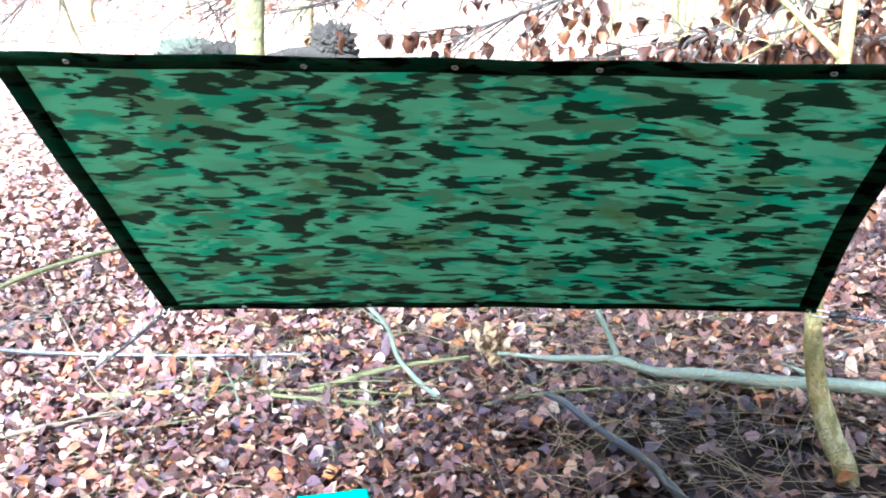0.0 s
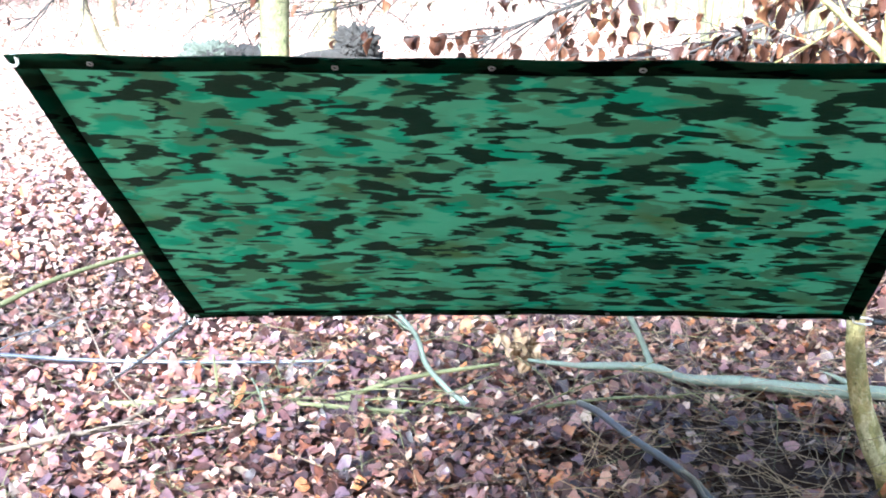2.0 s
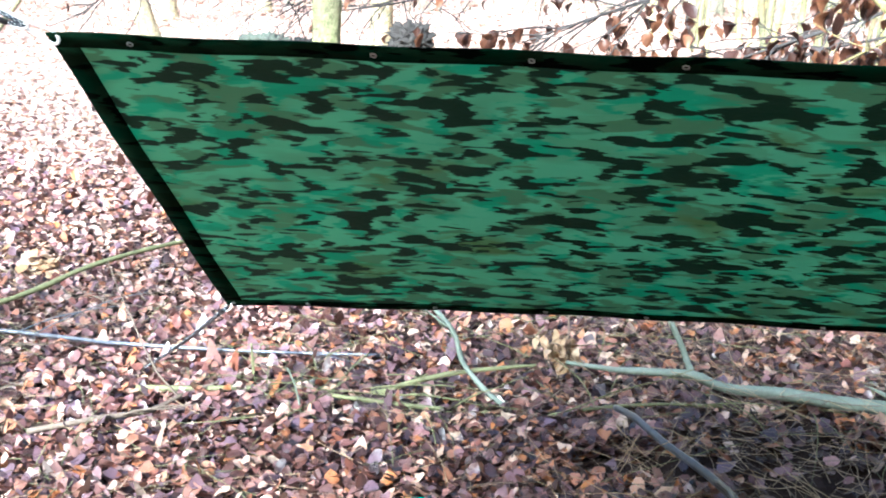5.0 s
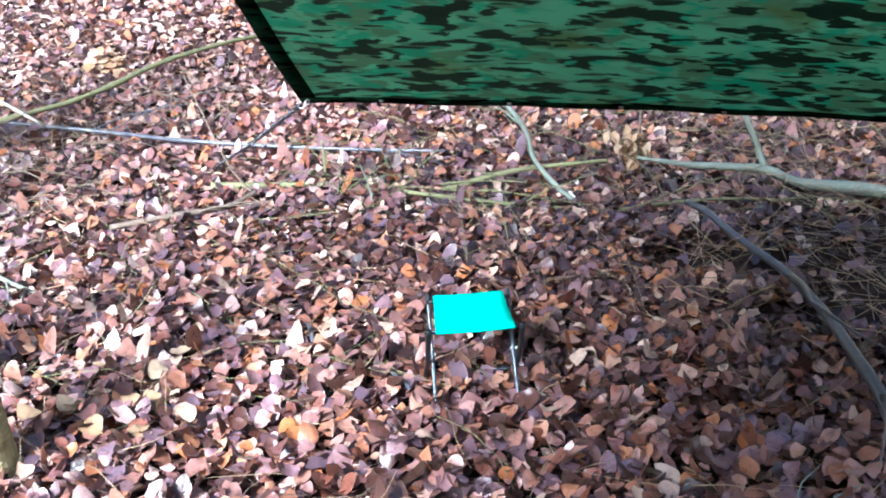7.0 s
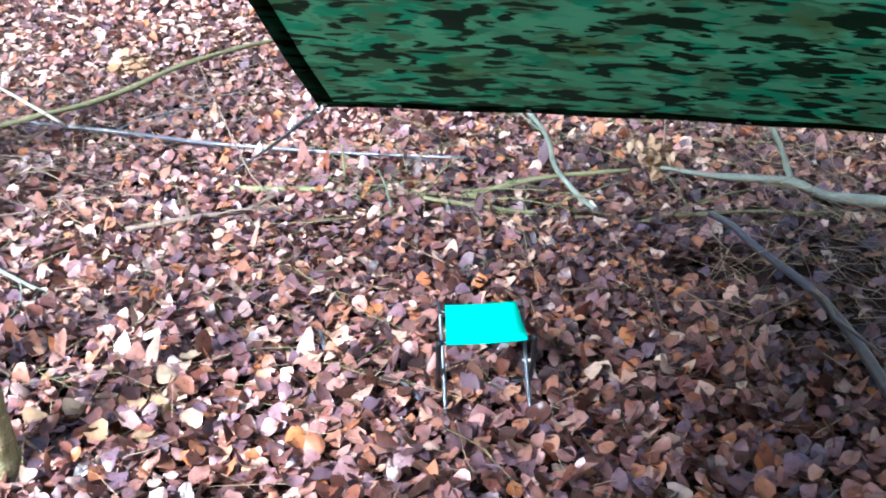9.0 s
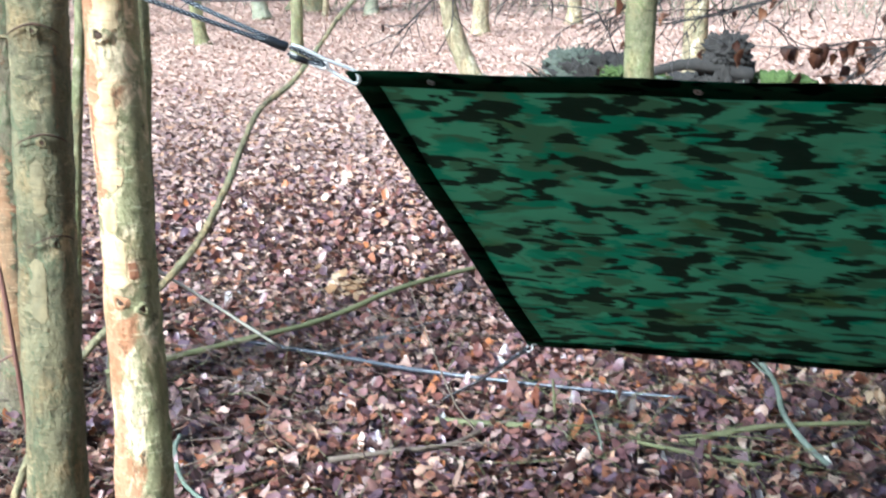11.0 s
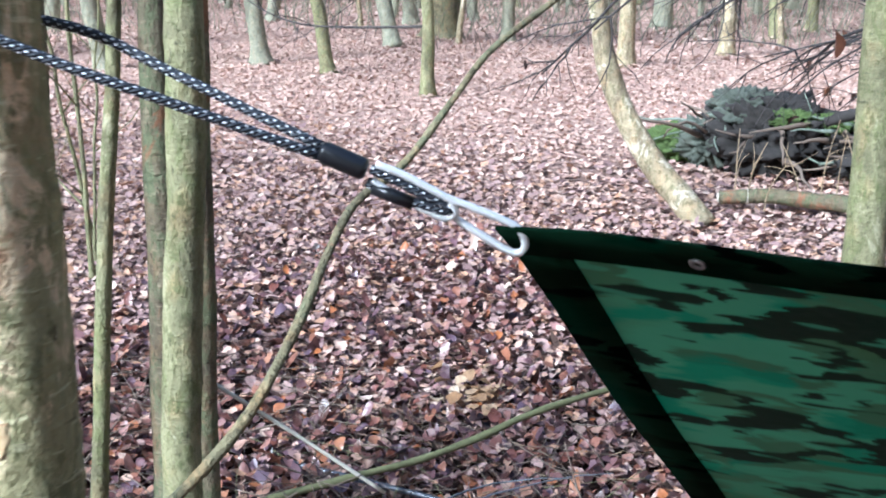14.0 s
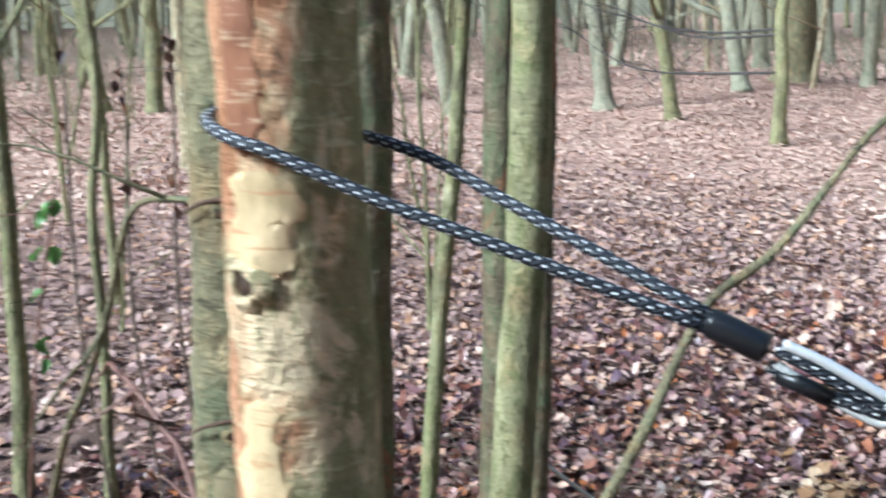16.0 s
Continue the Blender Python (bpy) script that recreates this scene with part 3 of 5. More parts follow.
def tree(label, at, height, r0, lean=(0, 0), material=None, seed=1, limbs=4, depth=2, first=0.3, bend=(), sides=14, group="", bumps=0.12, wander=0.012, fine=False):
    """A bare winter tree: tapered trunk, limbs and a crown of twigs. lean: metres of shift at 2 m up."""
    g = np.random.default_rng(seed)
    ob = thing("tree", label, "tree", (at[0], at[1], lift(at[0], at[1]) - 0.03), group)
    line, n = [], 14
    for i in range(n + 1):
        h = height * (i / n) ** 1.3
        x, y = lean[0] * h / 2, lean[1] * h / 2
        for h0, bx, by in bend:
            k = math.exp(-((h - h0) / 0.8) ** 2)
            x, y = x + bx * k, y + by * k
        w = wander * h
        line.append(Vector((x + g.normal(0, w), y + g.normal(0, w), h)))
    pts = spline(line, 5)
    if fine:
        low = [q for q in pts if q.z < 2.2]
        pts = [low[0].lerp(low[-1], i / 110) + Vector((0.004 * math.sin(i * 0.11 + seed), 0.004 * math.cos(i * 0.09), 0)) for i in range(110)] + pts[len(low) - 1:]
    rad = [r0 * (1 - 0.75 * (p.z / height)) * (1 + 0.55 * math.exp(-p.z / 0.12)) for p in pts]
    bm = bmesh.new()
    tube(bm, pts, rad, sides, bumps, seed)
    part("trunk", bm, material, ob)
    stems = [(line[-5:], r0 * 0.4)]
    for k in range(limbs):
        h = height * (first + (0.95 - first) * (k + g.uniform(0, 0.6)) / limbs)
        i = min(range(len(pts)), key=lambda j: abs(pts[j].z - h))
        a = g.uniform(0, 2 * math.pi)
        q = limb_points(g, pts[i], (math.cos(a), math.sin(a), g.uniform(0.3, 0.9)), height * g.uniform(0.16, 0.3), 0.03)
        bl = bmesh.new()
        tube(bl, q, taper(rad[i] * 0.5, rad[i] * 0.14, len(q)), 6, 0.1, k)
        part("limb", bl, material, ob)
        stems.append((q, rad[i] * 0.4))
    if depth:
        part("crown", crown_mesh(g, stems, depth), material, ob)
    return ob


def knot(parent, at, normal, r, material, core):
    """A branch scar: a swollen ring of bark round a dark sunken core."""
    nv = Vector(normal).normalized()
    s = nv.orthogonal().normalized()
    u = nv.cross(s)

    def ring(bm, rr, d, k):
        return [bm.verts.new(Vector(at) + (s * math.cos(a) + u * math.sin(a) * 1.2) * r * rr * (1 + 0.18 * math.sin(3 * a + k) + 0.08 * math.sin(7 * a)) + nv * r * d)
                for a in [2 * math.pi * j / 16 for j in range(16)]]

    def join(bm, rings):
        for a, b in zip(rings, rings[1:]):
            for j in range(16):
                bm.faces.new((a[j], a[(j + 1) % 16], b[(j + 1) % 16], b[j]))

    bm = bmesh.new()
    join(bm, [ring(bm, *q) for q in ((2.1, -0.6, 0), (1.6, 0.15, 0.3), (1.2, 0.42, 0.6), (0.95, 0.3, 0.9), (0.85, -0.2, 1.0))])
    rim = part("branch_scar", bm, material, parent)
    bm = bmesh.new()
    rings = [ring(bm, *q) for q in ((0.95, -0.25, 1.0), (0.7, -0.05, 1.2), (0.35, 0.12, 1.4))]
    join(bm, rings)
    bm.faces.new(rings[-1])
    part("core", bm, core, rim, "dark dead wood in the scar")
    return rim


TIED = (-1.415, 2.785)
tied = tree("slender tree with peeling cream and orange bark, cord tied round", TIED, 8.5, 0.06, (0.004, -0.004), M_BARK_TIED, 3, 5, 1, 0.36, sides=40, wander=0.0025, fine=True)
B = (-1.825, 2.93)
tree_b = tree("olive-barked tree with branch scars beside the tied tree", B, 9.0, 0.073, (0.06, 0.055), M_BARK_OLIVE, 4, 5, 1, 0.36, sides=40, wander=0.0025, fine=True)
tree_c = tree("older tree with green bark and reddish peeling foot", (-3.06, 4.1), 10, 0.082, (0.05, 0.03), M_BARK_RED, 5, 5, 1, 0.36, sides=40, wander=0.0025, fine=True)
tree_d = tree("smooth green-barked tree among other stems", (-2.455, 4.02), 8, 0.051, (0.07, 0.07), M_BARK_GREEN, 6, 5, 1, 0.36, sides=40, wander=0.0025, fine=True)
tree("brown-barked tree with a pale peeled patch", (-2.835, 4.39), 7, 0.05, (0.02, 0.03), M_BARK_RED, 7, 4, 2, 0.4, wander=0.0025)
tree("dead stem with broken stubs beside green tree", (-2.63, 4.33), 5, 0.03, (0.02, 0.03), M_BARK_RED, 8, 3, 1, 0.5, wander=0.0025)
tree("thin green sapling among larger stems", (-2.735, 3.985), 4.5, 0.024, (0.12, 0.13), M_BARK_GREEN, 9, 3, 2, 0.5, sides=8, wander=0.0025)
def trunk_of(ob):
    return next(c for c in ob.children if c.name.startswith("trunk"))


def scar(parent, axis, radius, z, angle, r):
    """A branch scar on an upright trunk."""
    o = Vector(parent.location)
    a = math.radians(angle)
    nv = Vector((math.cos(a), math.sin(a), 0.05))
    knot(parent, Vector((axis[0], axis[1], z)) + nv * (radius + 0.002) - o, nv, r, trunk_of(parent).data.materials[0], M_SCAR)


for z, angle, r in ((1.485, 281, 0.009), (0.972, 284, 0.008), (0.956, 330, 0.007), (0.6, 300, 0.007)):
    scar(tied, (TIED[0] + 0.003, TIED[1] - 0.003), 0.052, z, angle, r)
def brow(parent, axis, radius, z, angle):
    """The dark fold of bark that arches over a branch scar."""
    bm = bmesh.new()
    o, a = Vector(parent.location), math.radians(angle)
    pts = [Vector((axis[0] + math.cos(a + k * 0.16) * (radius - 0.001), axis[1] + math.sin(a + k * 0.16) * (radius - 0.001), z - 0.0011 * abs(k) ** 1.75)) - o for k in range(-6, 7)]
    p = spline(pts, 3)
    tube(bm, p, [0.0008 + 0.0018 * math.sin(math.pi * i / (len(p) - 1)) for i in range(len(p))], 6, 0.5, z)
    part("bark_fold", bm, M_SCAR, parent)


for z, angle in ((1.247, 318), (1.48, 310), (1.02, 335)):
    brow(tree_b, (B[0] + 0.03 * z, B[1] + 0.0275 * z), 0.0665, z, angle)
for z, angle, r in ((1.226, 318, 0.0055), (1.462, 310, 0.005), (1.0, 335, 0.0055), (1.58, 350, 0.005)):
    scar(tree_b, (B[0] + 0.03 * z, B[1] + 0.0275 * z), 0.066, z, angle, r)

def peel(parent, z0, z1, a0, a1, material, seed, label):
    """A patch of bared inner bark that follows the trunk, with a torn outline."""
    o = Vector(parent.location)
    V = np.array([v.co for v in trunk_of(parent).data.vertices if v.co.z < 2.3])
    centre = V[np.abs(V[:, 2] + o.z - (z0 + z1) / 2) < 0.1].mean(axis=0)
    ang = np.degrees(np.arctan2(V[:, 1] - centre[1], V[:, 0] - centre[0])) % 360
    rad = np.hypot(V[:, 0] - centre[0], V[:, 1] - centre[1])
    bm = bmesh.new()
    nz, na = max(10, int((z1 - z0) / 0.005)), 22
    rows = []
    for i in range(nz + 1):
        u = i / nz
        z = z0 + (z1 - z0) * u
        full = min(1.0, 3.2 * math.sin(math.pi * u) + 0.06)
        mid, half = (a0 + a1) / 2, (a1 - a0) / 2 * full
        lo = mid - half * (0.85 + 0.5 * noise.noise((seed, z * 38, 0.0)) + 0.3 * noise.noise((seed, z * 130, 7.0)))
        hi = mid + half * (0.85 + 0.5 * noise.noise((seed, z * 38, 3.0)) + 0.3 * noise.noise((seed, z * 130, 9.0)))
        row = []
        for j in range(na + 1):
            w = j / na
            b = lo + (hi - lo) * w
            dz = 0.008 * noise.noise((b * 0.11, seed, 1.0)) * (1 if 0 < i < nz else 0.4)
            d = ((ang - b + 180) % 360 - 180) * 0.0009
            k = 1 / (d * d + (V[:, 2] + o.z - z - dz) ** 2 * 0.3 + 2e-6) ** 2
            r = float((k * rad).sum() / k.sum()) + (0.0011 if 0 < i < nz and 0 < j < na else -0.0006)
            t = math.radians(b)
            row.append(bm.verts.new((centre[0] + r * math.cos(t), centre[1] + r * math.sin(t), z + dz - o.z)))
        rows.append(row)
    for p, q in zip(rows, rows[1:]):
        for j in range(na):
            bm.faces.new((p[j], p[j + 1], q[j + 1], q[j]))
    return part("peeled_patch", bm, material, parent, label)


CREAM, RUST = "smooth cream inner bark where the outer bark peeled", "reddish-brown bark with pale cross lines"
for k, (z0, z1, a0, a1) in enumerate(((1.488, 1.568, 258, 328), (1.19, 1.375, 250, 312), (1.0, 1.105, 248, 312), (1.11, 1.18, 252, 292), (1.3, 1.41, 272, 306))):
    peel(tied, z0, z1, a0, a1, M_PEEL, 3.3 * k + 1, CREAM)
for k, (z0, z1, a0, a1) in enumerate(((1.572, 1.74, 262, 304), (1.02, 1.06, 304, 328), (1.22, 1.36, 238, 254))):
    peel(tied, z0, z1, a0, a1, M_PEEL_RED, 2.7 * k + 40, RUST)
for k, (z0, z1, a0, a1) in enumerate(((1.06, 1.19, 285, 318), (0.82, 0.97, 275, 312))):
    peel(tree_b, z0, z1, a0, a1, M_PEEL_TAN, 2.1 * k + 70, "tan bark rubbed bare of algae")
for k, (z0, z1, a0, a1) in enumerate(((0.45, 0.95, 250, 312), (0.1, 0.5, 255, 320))):
    peel(tree_c, z0, z1, a0, a1, M_PEEL_RUST, 1.9 * k + 90, "rusty orange bark at the peeling foot")


# middle distance
def bent_tree(label, at, line, r0, r1, material, seed, first, reach, group):
    """A tree whose trunk follows a bent line."""
    ob = thing("tree", label, "tree", at, group)
    line = [Vector(p) for p in line]
    p = spline(line, 6)
    bm = bmesh.new()
    tube(bm, p, taper(r0, r1, len(p)), 16, 0.14, seed)
    part("trunk", bm, material, ob)
    r = np.random.default_rng(seed)
    stems = []
    for k in range(5):
        q = limb_points(r, line[first + k % (len(line) - first)], (math.cos(2.1 * k), math.sin(2.1 * k), 0.6), reach, 0.03)
        bm = bmesh.new()
        tube(bm, q, taper(r1, r1 * 0.25, len(q)), 6, 0.1, k)
        part("limb", bm, material, ob)
        stems.append((q, r1 * 0.65))
    part("crown", crown_mesh(r, stems, 2), material, ob)
    return ob


MID = "trees of the open wood"
bent_tree("birch with a strongly curved leaning foot", (-2.83, 9.03, 0), ((0.06, 0, -0.06), (-0.1, 0, 0.12), (-0.29, 0, 0.31), (-0.5, 0, 0.62), (-0.63, 0, 0.9), (-0.69, 0, 1.2), (-0.74, 0, 1.6), (-0.8, 0.1, 2.6), (-0.7, 0.2, 4.0), (-0.8, 0.2, 6.0), (-0.7, 0.2, 8.0)), 0.095, 0.03, M_BARK_BIRCH, 11, 6, 1.8, MID)
bent_tree("thin yellowish birch behind the tarp's low corner", (1.17, 4.2, 0.0), ((0.01, 0, -0.08), (-0.014, 0, 0.052), (-0.073, 0, 0.167), (-0.125, 0, 0.299), (-0.16, 0, 0.45), (-0.174, 0, 0.562), (-0.18, 0.03, 0.9), (-0.17, 0.05, 1.35), (-0.16, 0.1, 2.2), (-0.2, 0.1, 3.6), (-0.3, 0.1, 5.2)), 0.042, 0.014, M_BARK_YELLOW, 10, 6, 1.2, MID)
tree("grey-green tree beside an upturned root plate", (-1.3, 6.2), 10, 0.075, (0.0, 0), M_BARK_GREEN, 12, 5, 2, 0.35, group=MID, wander=0.003)
tree("tree with warm yellow bark", (-2.42, 12.6), 12, 0.125, (-0.05, 0), M_BARK_BIRCH, 13, 6, 2, 0.3, group=MID)
tree("slim pale birch on the open floor", (-6.33, 20.9), 12, 0.12, (0.05, 0), M_BARK_BIRCH, 14, 6, 2, 0.3, group=MID)
tree("yellowish birch on the open floor", (-6.77, 17.6), 11, 0.12, (0.0, 0), M_BARK_BIRCH, 15, 6, 2, 0.3, group=MID)
tree("thick dark tree at the wood's edge", (-11.5, 20.5), 12, 0.33, (0, 0), M_BARK_OLIVE, 16, 8, 2, 0.12, group=MID)
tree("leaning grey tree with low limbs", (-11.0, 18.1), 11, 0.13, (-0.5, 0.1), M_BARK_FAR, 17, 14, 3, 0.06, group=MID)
tree("slim tree with a mossy foot", (-7.43, 13.35), 10, 0.075, (-0.05, 0), M_BARK_GREEN, 18, 5, 2, 0.25, group=MID)
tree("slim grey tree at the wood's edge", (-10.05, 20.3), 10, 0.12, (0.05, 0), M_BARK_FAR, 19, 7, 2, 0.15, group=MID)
tree("white-barked birch on the open floor", (-11.0, 8.26), 10, 0.085, (0, 0), M_BARK_BIRCH, 20, 5, 2, 0.3, group=MID)
for k, (x, y, r) in enumerate(((-4.5, 3.76, 0.035), (-4.3, 3.98, 0.02), (-5.6, 5.6, 0.03), (-6.6, 5.2, 0.03), (-4.6, 6.4, 0.018), (-7.5, 6.8, 0.05), (-8.6, 8.2, 0.06))):
    tree("thin green-barked sapling beside the open floor", (x, y), 5.5, r, (0.05 * math.sin(k), 0.05 * math.cos(k)), M_BARK_GREEN, 30 + k, 4, 2, 0.25, sides=8, group="saplings")

sapling = tree("slender bare sapling with fine side twigs", (-7.0, 4.6), 4.5, 0.016, (0.1, 0.05), M_BARK_GREEN, 44, 8, 2, 0.08, sides=6, group="saplings")
g = np.random.default_rng(18)
for k in range(26):
    a, d = math.radians(g.uniform(137, 166)), g.uniform(5.5, 17)
    x, y = -0.7 + d * math.cos(a), 2.3 + d * math.sin(a)
    c = copy_thing(sapling, pose(x, y, lift(x, y) - 0.03, g.normal(0, 4), g.normal(0, 4), g.uniform(0, 360)))
    q = g.uniform(0.6, 1.3)
    c.scale = (q, q, q)

# far wood: a few trees, repeated with turns and sizes
g = np.random.default_rng(8)
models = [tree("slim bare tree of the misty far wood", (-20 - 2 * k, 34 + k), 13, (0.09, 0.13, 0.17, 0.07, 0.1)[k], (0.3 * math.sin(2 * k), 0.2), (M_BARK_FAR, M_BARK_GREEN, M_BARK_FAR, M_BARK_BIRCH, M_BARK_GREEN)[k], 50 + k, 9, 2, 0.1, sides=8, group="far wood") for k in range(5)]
for k in range(140):
    a, d = math.radians(g.uniform(52, 160)), g.uniform(24, 62)
    x, y = d * math.cos(a), d * math.sin(a)
    s = g.uniform(0.75, 1.25)
    m = pose(x, y, lift(x, y) - 0.05, 0, 0, g.uniform(0, 360)) @ Matrix.Diagonal((s, s, s, 1))
    c = copy_thing(models[k % 5], m)
    c.scale = (s, s, s)
for k in range(44):
    a, d = math.radians(g.uniform(118, 166)), g.uniform(17, 40)
    x, y = d * math.cos(a), d * math.sin(a)
    s = g.uniform(0.55, 1.0)
    c = copy_thing(models[k % 5], pose(x, y, lift(x, y) - 0.05, 0, 0, g.uniform(0, 360)))
    c.scale = (s, s, s)
# thicket of thin pale stems ahead of the tarp
thin = [tree("thin pale stem of a birch thicket", (1.6 + 0.7 * k, 14 + k), 7, 0.032, (0.15 * (k - 1), 0.1), (M_BARK_YELLOW, M_BARK_GREEN, M_BARK_OLIVE)[k], 70 + k, 5, 1, 0.2, sides=8, group="birch thicket") for k in range(3)]
for k in range(46):
    d = g.uniform(11, 24)
    x, y = d * g.uniform(0.02, 0.36), d
    s = g.uniform(0.6, 1.3)
    c = copy_thing(thin[k % 3], pose(x, y, lift(x, y) - 0.03, 0, 0, g.uniform(0, 360)))
    c.scale = (s, s, s)


# leaning sapling with a crooked stem
def crooked_sapling():
    ob = thing("sapling", "crooked leaning green sapling with a kinked stem", "sapling", (-2.35, 3.22, lift(-2.35, 3.22)))
    o = Vector(ob.location)
    pts = [Vector(p) - o for p in ((-2.35, 3.22, -0.15), (-2.25, 3.28, 0.2), (-2.1, 3.38, 0.52), (-1.949, 3.515, 0.685), (-1.9, 3.66, 0.8), (-1.89, 3.809, 0.943), (-1.897, 3.914, 1.053), (-1.889, 4.0, 1.14), (-1.838, 4.111, 1.214), (-1.807, 4.25, 1.33), (-1.773, 4.36, 1.43), (-1.66, 4.6, 1.6), (-1.55, 4.8, 1.9))]
    bm = bmesh.new()
    p = spline(pts, 6)
    tube(bm, p, taper(0.0135, 0.0065, len(p)), 8, 0.2, 3)
    part("stem", bm, M_BARK_OLIVE, ob)
    r = np.random.default_rng(31)
    part("crown", crown_mesh(r, [(pts[-4:], 0.009)], 2), M_TWIG, ob)
    return ob


crooked_sapling()


# ---- upturned root plate with moss ----
def mound(bm, centre, size, seed, rough=0.45):
    r = bmesh.ops.create_icosphere(bm, subdivisions=5, radius=1.0)
    for v in r["verts"]:
        k = 1 + rough * noise.fractal(v.co * 3.4 + Vector((seed, 0, 0)), 0.5, 2.0, 8)
        v.co = Vector((v.co.x * size[0] * k + centre[0], v.co.y * size[1] * k + centre[1], v.co.z * size[2] * k + centre[2]))


def root_plate():
    ob = thing("root_plate", "upturned tree roots with dark earth and bright moss", "roots", (-2.6, 11.1, 0))
    for c, s, k in (((0.87, -0.45, 0.66), (0.17, 0.15, 0.16), 1.0), ((-0.28, -0.2, 0.24), (0.44, 0.32, 0.32), 4.0), ((-0.48, -0.25, 0.43), (0.26, 0.18, 0.17), 5.0), ((0.6, -0.1, 0.2), (0.5, 0.35, 0.22), 6.0), ((-0.75, -0.2, 0.16), (0.26, 0.22, 0.17), 8.0), ((0.85, -0.4, 0.3), (0.25, 0.2, 0.3), 21.0)):
        bm = bmesh.new()
        mound(bm, c, s, k, 0.42)
        part("earth_clump", bm, M_MOSSY_EARTH if k in (5.0, 8.0) else M_EARTH, ob, "dark clump of root earth")
    for c, s, k in (((0.75, -0.3, 0.3), (0.26, 0.2, 0.1), 7.0), ((1.25, -0.3, 0.36), (0.3, 0.2, 0.14), 9.0), ((-1.05, -0.15, 0.12), (0.26, 0.2, 0.14), 12.0), ((-0.1, -0.38, 0.42), (0.18, 0.12, 0.07), 15.0), ((0.2, -0.3, 0.4), (0.14, 0.1, 0.07), 17.0)):
        bm = bmesh.new()
        mound(bm, c, s, k, 0.4)
        part("moss_cushion", bm, M_MOSS, ob, "bright green cushion of moss")
    r = np.random.default_rng(12)
    for k in range(70):
        a = r.uniform(0, 6.28)
        s = Vector((r.uniform(-0.8, 1.1), r.uniform(-0.5, 0.0), r.uniform(0.1, 0.42)))
        q = limb_points(r, s, (math.cos(a), -abs(math.sin(a)) * 0.5, r.uniform(-0.2, 0.35)), r.uniform(0.3, 0.7), -0.05, 5, 0.3)
        bm = bmesh.new()
        tube(bm, q, taper(r.uniform(0.01, 0.028), 0.004, len(q)), 6, 0.2, k)
        part("root", bm, M_STICK_PALE if k % 3 == 0 else M_TWIG, ob)
    return ob


root_plate()
rod("broken_log", ((-2.4, 10.5, 0.45), (-2.2, 10.5, 0.53), (-1.95, 10.55, 0.57), (-1.5, 10.6, 0.5)), 0.035, 0.06, M_EARTH, bpy.data.objects["root_plate"], 12, 0.3, "dark brown broken log end").location = (2.6, -11.1, 0)
rod("fallen_log", ((-2.8, 9.42, 0.06), (-2.5, 9.5, 0.09), (-2.1, 9.6, 0.07), (-1.6, 9.62, 0.08)), 0.045, 0.06, M_BARK_RED, sides=12)
rod("broken_end", ((-2.81, 9.418, 0.059), (-2.7, 9.45, 0.07), (-2.62, 9.47, 0.078)), 0.03, 0.049, M_STICK_WHITE, bpy.data.objects["fallen_log"], 12, 0.3, "pale raw wood at the broken end", 4)
tagged(bpy.data.objects["fallen_log"], "short fallen log with pale broken end", "log")


# ---- beech boughs with withered leaves ----
def hanging_leaves(rng, lines, count, size, detail=True):
    V, F = [], []
    for k in range(count):
        v, f = leaf_shape(size * rng.uniform(0.7, 1.25), rng.uniform(0.5, 0.85), rng.uniform(0.3, 1.3), rng.uniform(-1.3, 0.8), rng.uniform(-1, 1), detail)
        q = lines[int(rng.integers(len(lines)))]
        p = q[int(rng.integers(len(q) // 2, len(q)))] + Vector(rng.normal(0, 0.015, 3))
        e = Euler((rng.uniform(-0.7, 0.7), rng.uniform(0.7, 1.7), rng.uniform(0, 6.28))).to_matrix()
        v = v + np.array((size * 0.5, 0, 0))
        F.append(f + len(V) * len(v))
        V.append(v @ np.array(e).T + np.array(p))
    return np.concatenate(V), np.concatenate(F)


def beech_bough(label, points, r0, seed, leaves, twigs=7, size=0.075, length=0.7, dark=M_TWIG_DARK):
    g = np.random.default_rng(seed)
    ob = thing("beech_bough", label, "branch", points[0], "beech boughs")
    o = Vector(points[0])
    p = spline([Vector(q) - o for q in points], 6)
    bm = bmesh.new()
    tube(bm, p, taper(r0, r0 * 0.3, len(p)), 7, 0.1, seed)
    part("branch", bm, dark, ob)
    lines = []
    for k in range(twigs):
        i = int(g.integers(len(p) // 5, len(p) - 1))
        d = (p[i + 1] - p[i]).normalized() + Vector((g.normal(0, 0.6), g.normal(0, 0.5), g.normal(-0.05, 0.35)))
        q = limb_points(g, p[i], d, length * g.uniform(0.5, 1.2), -0.04, 6, 0.18)
        bm = bmesh.new()
        tube(bm, q, taper(r0 * 0.42, 0.0022, len(q)), 4, cap=False)
        part("twig", bm, dark, ob)
        lines.append(q)
        for _ in range(3):
            j = int(g.integers(1, 5))
            w = limb_points(g, q[j], (q[j + 1] - q[j]).normalized() + Vector(g.normal(0, 0.6, 3)), length * g.uniform(0.2, 0.5), -0.04, 4, 0.2)
            bm = bmesh.new()
            tube(bm, w, taper(max(r0 * 0.2, 0.003), 0.0016, len(w)), 3, cap=False)
            part("twig", bm, dark, ob)
            lines.append(w)
    if leaves:
        V, F = hanging_leaves(g, lines, leaves, size)
        lv = new("withered_leaves", from_arrays("withered_leaves", V, F, M_HANG))
        lv.parent = ob
        tagged(lv, "curled rust-brown leaves still on the twigs", kind="stuff")
    return ob


